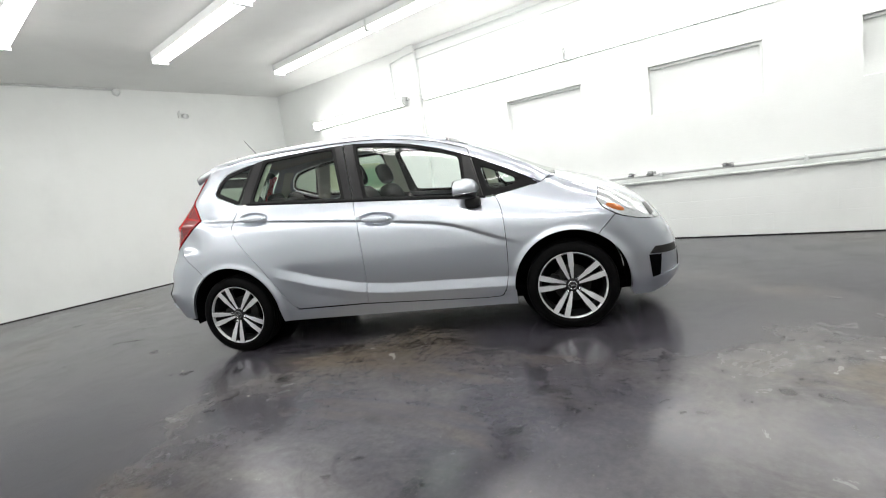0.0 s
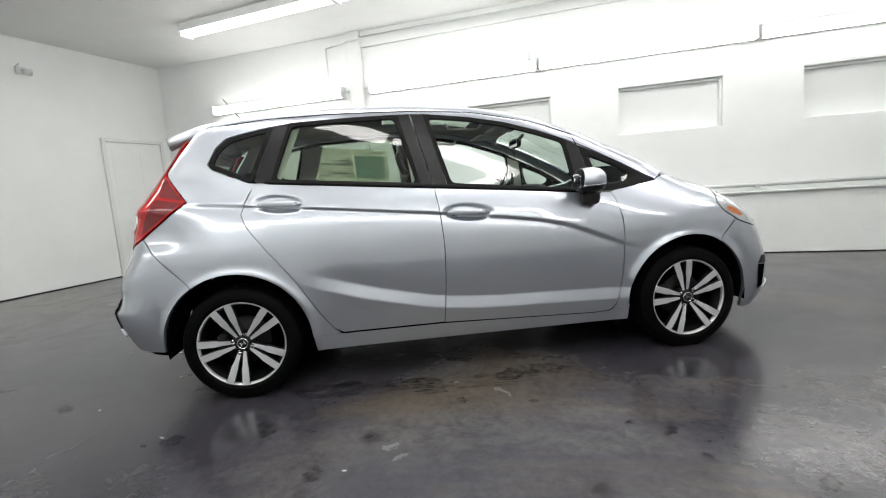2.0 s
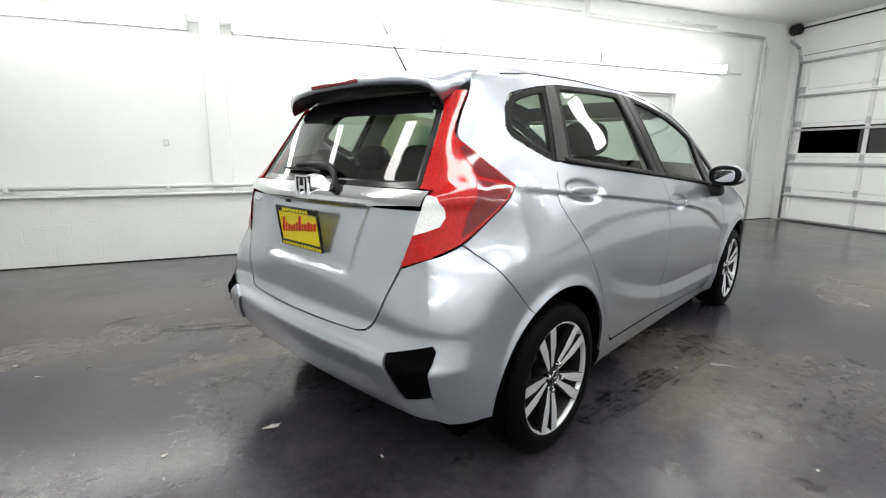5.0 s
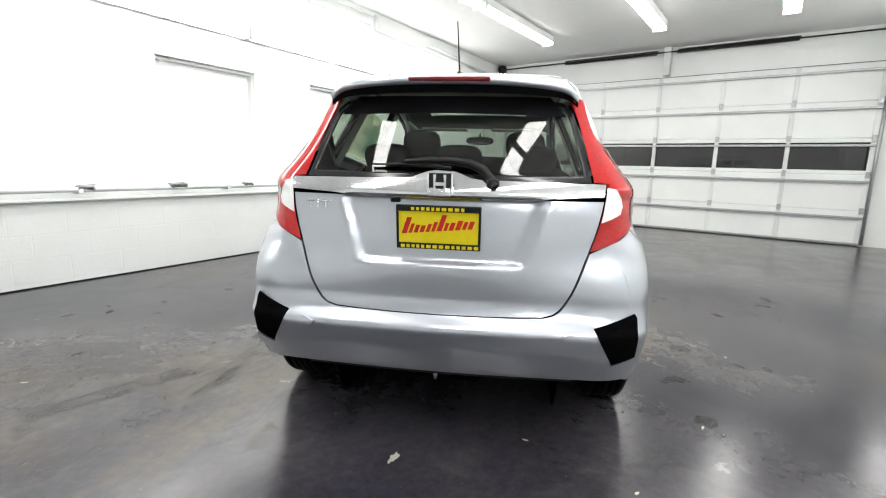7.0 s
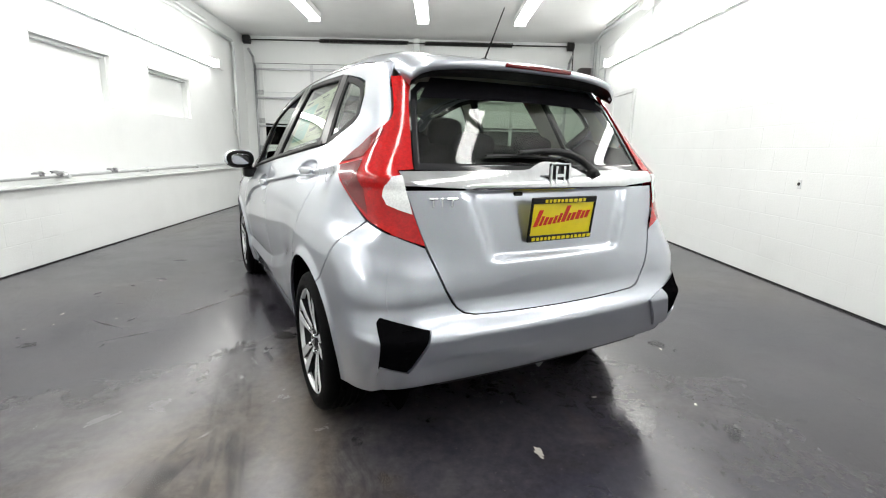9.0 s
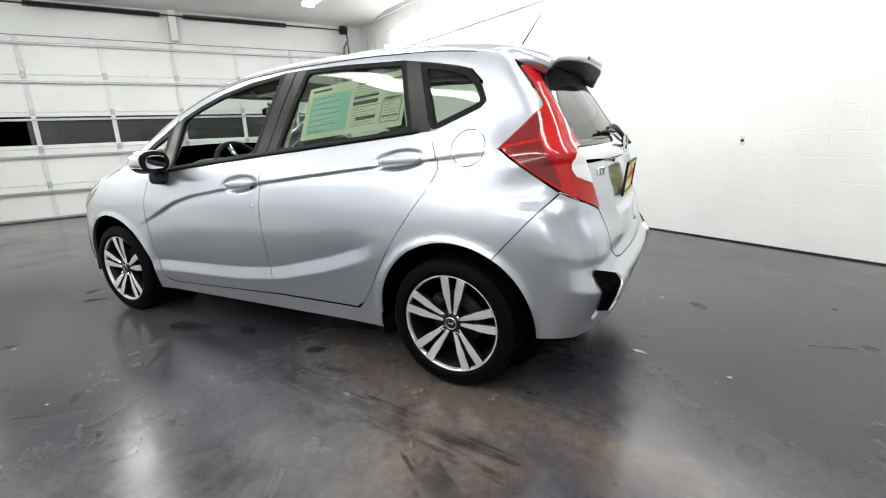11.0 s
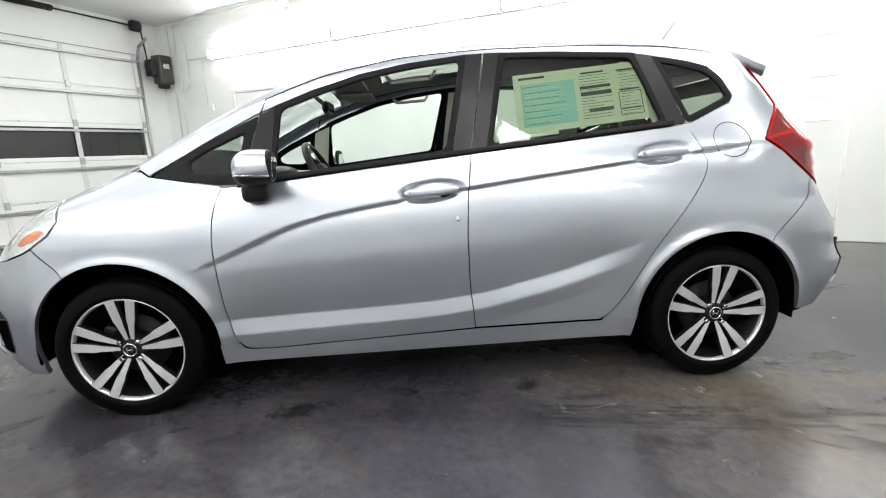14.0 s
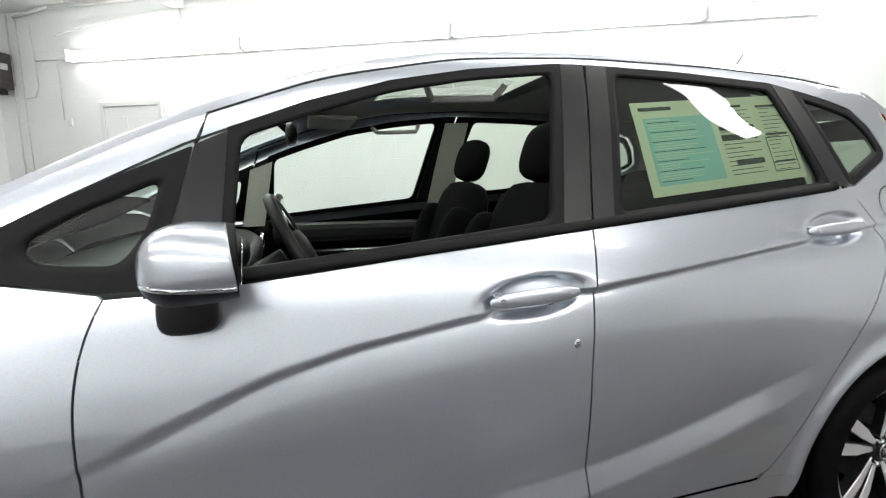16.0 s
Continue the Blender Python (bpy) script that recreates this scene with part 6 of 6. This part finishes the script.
def fading(m, scale, lo, hi):
    """Lets a thin stain break up and fade unevenly into the floor."""
    nt = m.node_tree
    n = noise_node(nt, coords(nt), scale, 5, 0.7)
    t = nt.nodes.new("ShaderNodeBsdfTransparent")
    x = nt.nodes.new("ShaderNodeMixShader")
    nt.links.new(ramp(nt, n, [(lo, grey(0.0)), (hi, grey(0.85))]), x.inputs[0])
    nt.links.new(t.outputs[0], x.inputs[1])
    nt.links.new(nt.nodes["Principled BSDF"].outputs[0], x.inputs[2])
    nt.links.new(x.outputs[0], nt.nodes["Material Output"].inputs[0])


fading(OIL, 24, 0.42, 0.72)
fading(RUST, 7, 0.42, 0.85)
fading(BANDS, 9, 0.40, 0.80)


def blot(x, y, rx, ry, mat, name, label, category, seed, turn=0.0, h=0.0012):
    """Thin uneven patch lying on the floor."""
    rg = random.Random(seed)
    b = bmesh.new()
    n = 22
    k1, k2, p1, p2 = rg.uniform(0.1, 0.3), rg.uniform(0.05, 0.2), rg.uniform(0, 6), rg.uniform(0, 6)
    vs = []
    for k in range(n):
        a = 2 * math.pi * k / n
        r = 1 + k1 * math.sin(2 * a + p1) + k2 * math.sin(5 * a + p2) + rg.uniform(-0.14, 0.14)
        u, v = rx * r * math.cos(a), ry * r * math.sin(a)
        vs.append(b.verts.new((x + u * math.cos(turn) - v * math.sin(turn), y + u * math.sin(turn) + v * math.cos(turn), h)))
    b.faces.new(vs)
    thing(obj(name, b, mat), label, category, name + "s on the floor")


rg = random.Random(21)
for k in range(26):
    x, y = rg.uniform(-1.7, 1.9), rg.uniform(-2.1, -0.9)
    s = rg.choice((0.012, 0.018, 0.03, 0.045))
    blot(x, y, s * rg.uniform(1, 2.2), s, OIL, "oil_stain", "small dark oil stain on the concrete floor", "stain", k, rg.uniform(0, 3))
for k in range(24):
    x, y = rg.uniform(-2.6, 1.6), rg.uniform(1.2, 2.4)
    s = rg.choice((0.012, 0.02, 0.035))
    blot(x, y, s * rg.uniform(1, 2.5), s, OIL, "oil_stain", "small dark oil stain on the concrete floor", "stain", 60 + k, rg.uniform(0, 3))
for k in range(14):
    x, y = rg.uniform(-4.2, -2.2), rg.uniform(-2.2, 1.0)
    s = rg.choice((0.01, 0.015, 0.03))
    blot(x, y, s * rg.uniform(1, 2), s, OIL, "oil_stain", "small dark oil stain on the concrete floor", "stain", 100 + k, rg.uniform(0, 3))
for x, y, rx, ry in ((-2.9, 0.9, 0.10, 0.02), (-3.2, 0.2, 0.06, 0.03), (-2.4, -1.6, 0.09, 0.02), (1.9, -1.9, 0.10, 0.03)):
    blot(x, y, rx, ry, RUST, "brown_stain", "faint brown stain on the concrete floor", "stain", int(x * 31), 0.6, 0.0009)
for k in range(16):
    x, y = rg.choice(((rg.uniform(-3.6, -2.0), rg.uniform(-1.5, 1.4)), (rg.uniform(-1.5, 1.8), rg.uniform(-1.9, -1.1)), (rg.uniform(-2.2, 1.0), rg.uniform(1.3, 2.3))))
    blot(x, y, rg.uniform(0.006, 0.018), rg.uniform(0.004, 0.008), SCRAP, "paper_scrap", "tiny pale scrap lying on the concrete floor", "litter", 200 + k, rg.uniform(0, 3), 0.0016)


def tyre_mark(x0, y0, x1, y1, wide, seed):
    """Worn parallel rubber streaks."""
    rg = random.Random(seed)
    b = bmesh.new()
    d = Vector((x1 - x0, y1 - y0, 0))
    u = d.normalized()
    nrm = Vector((-u.y, u.x, 0))
    for k in range(6):
        off = (k / 5 - 0.5) * wide
        t = rg.uniform(0, 0.15)
        while t < d.length - 0.1:
            l = rg.uniform(0.15, 0.5)
            w = rg.uniform(0.006, 0.014)
            c = Vector((x0, y0, 0.001)) + u * t + nrm * (off + rg.uniform(-0.004, 0.004))
            e = c + u * min(l, d.length - t) + nrm * rg.uniform(-0.006, 0.006)
            b.faces.new([b.verts.new(p) for p in (c, c + u * 0.03 - nrm * w, e - u * 0.03 - nrm * w, e, e - u * 0.03 + nrm * w, c + u * 0.03 + nrm * w)])
            t += l + rg.uniform(0.0, 0.12)
    thing(obj("tyre_mark", b, BANDS), "faint dark rubber streaks left by a tyre", "tyre mark", "tyre marks", "stuff")


for k, (x0, y0, x1, y1, w) in enumerate(((-0.78, 0.74, -2.1, 0.28, 0.14), (0.75, -0.72, -0.5, -1.2, 0.14), (-1.74, 0.50, -2.6, 0.62, 0.12))):
    tyre_mark(x0, y0, x1, y1, w, k)
for k, (x, y, rx, ry, turn) in enumerate(((-0.6, 1.66, 0.14, 0.012, 1.1), (-0.25, 1.22, 0.16, 0.02, -0.42), (0.1, 1.1, 0.13, 0.03, -0.4), (-2.05, -0.3, 0.10, 0.05, 0.5), (-0.77, 1.4, 0.18, 0.010, -0.9))):
    blot(x, y, rx, ry, RUST, "brown_stain", "faint brown stain on the concrete floor", "stain", 300 + k, turn, 0.0007 + 0.00004 * k)
for k, (x, y, s) in enumerate(((0.15, 1.05, 0.07), (0.05, 0.98, 0.05), (-0.21, 0.74, 0.05), (-1.78, -0.12, 0.022), (0.065, -0.967, 0.09), (0.2, -1.02, 0.05), (0.69, -0.63, 0.10), (0.55, -0.75, 0.06), (-0.3, -1.05, 0.05))):
    blot(x, y, s * 1.7, s * 0.8, OIL, "oil_stain", "small dark oil stain on the concrete floor", "stain", 400 + k, 0.45, 0.0014)
blot(-1.83, -0.82, 0.035, 0.014, SCRAP, "paper_scrap", "tiny pale scrap lying on the concrete floor", "litter", 500, 0.4, 0.002)

# ---- concrete blocks of the long walls, proud of their joints ----
BL, BH, JO, PR = 0.40, 0.20, 0.005, 0.0009


def block_mesh(w, h):
    """Front of one block with chamfered edges, centred at its foot on the wall."""
    a, c, e = w / 2 - JO / 2, h / 2 - JO / 2, 0.003
    v = [(-a, 0, -c), (a, 0, -c), (a, 0, c), (-a, 0, c), (-a + e, PR, -c + e), (a - e, PR, -c + e), (a - e, PR, c - e), (-a + e, PR, c - e)]
    return v, [(4, 7, 6, 5), (0, 4, 5, 1), (1, 5, 6, 2), (2, 6, 7, 3), (3, 7, 4, 0)]


bv, bf_ = block_mesh(BL, BH)
shared = bpy.data.meshes.new("block")
shared.from_pydata(bv, [], bf_)
shared.materials.append(BLOCK)
wall_s = bpy.data.objects["wall_south"]
restv, restf = [], []
single = 0


def rest_block(x0, x1, z, y, sgn):
    v, f = block_mesh(x1 - x0, BH)
    o = len(restv)
    restv.extend(((x0 + x1) / 2 + p[0], y + sgn * p[1], z + p[2]) for p in v)
    restf.extend([o + i for i in (q if sgn > 0 else q[::-1])] for q in f)


for row in range(16):
    z = BH * (row + 0.5) + 0.005
    x = -2.88 + (BL / 2 if row % 2 else 0)
    if row % 2:
        rest_block(-2.88, -2.88 + BL / 2, z, Y0, 1)
    while x < X1 - 0.1:
        e = min(x + BL, X1 + 0.02)
        door = z < 2.17 and e > 4.21 and x < 5.16
        if not door and e - x > 0.08:
            if e - x > BL - 1e-6 and single < 290 and x < 4.3:
                ob = new("block", shared)
                ob.parent = wall_s
                ob.location = (x + BL / 2, Y0, z)
                single += 1
            else:
                rest_block(x, e, z, Y0, 1)
        x += BL
stem = bpy.data.objects["wall_stem"]
for row in range(3):
    z = BH * (row + 0.5) + 0.045
    x = NX0 + (BL / 2 if row % 2 else 0.05)
    while x < NX1 - BL:
        ob = new("block", shared)
        ob.parent = stem
        ob.matrix_basis = pose(x + BL / 2, Y1 - 0.05, z, 0, 0, 180)
        x += BL
tagged(raw("block_courses", restv, restf, BLOCK, smooth=False), "white painted concrete blocks with shallow joints", "blocks", kind="stuff")
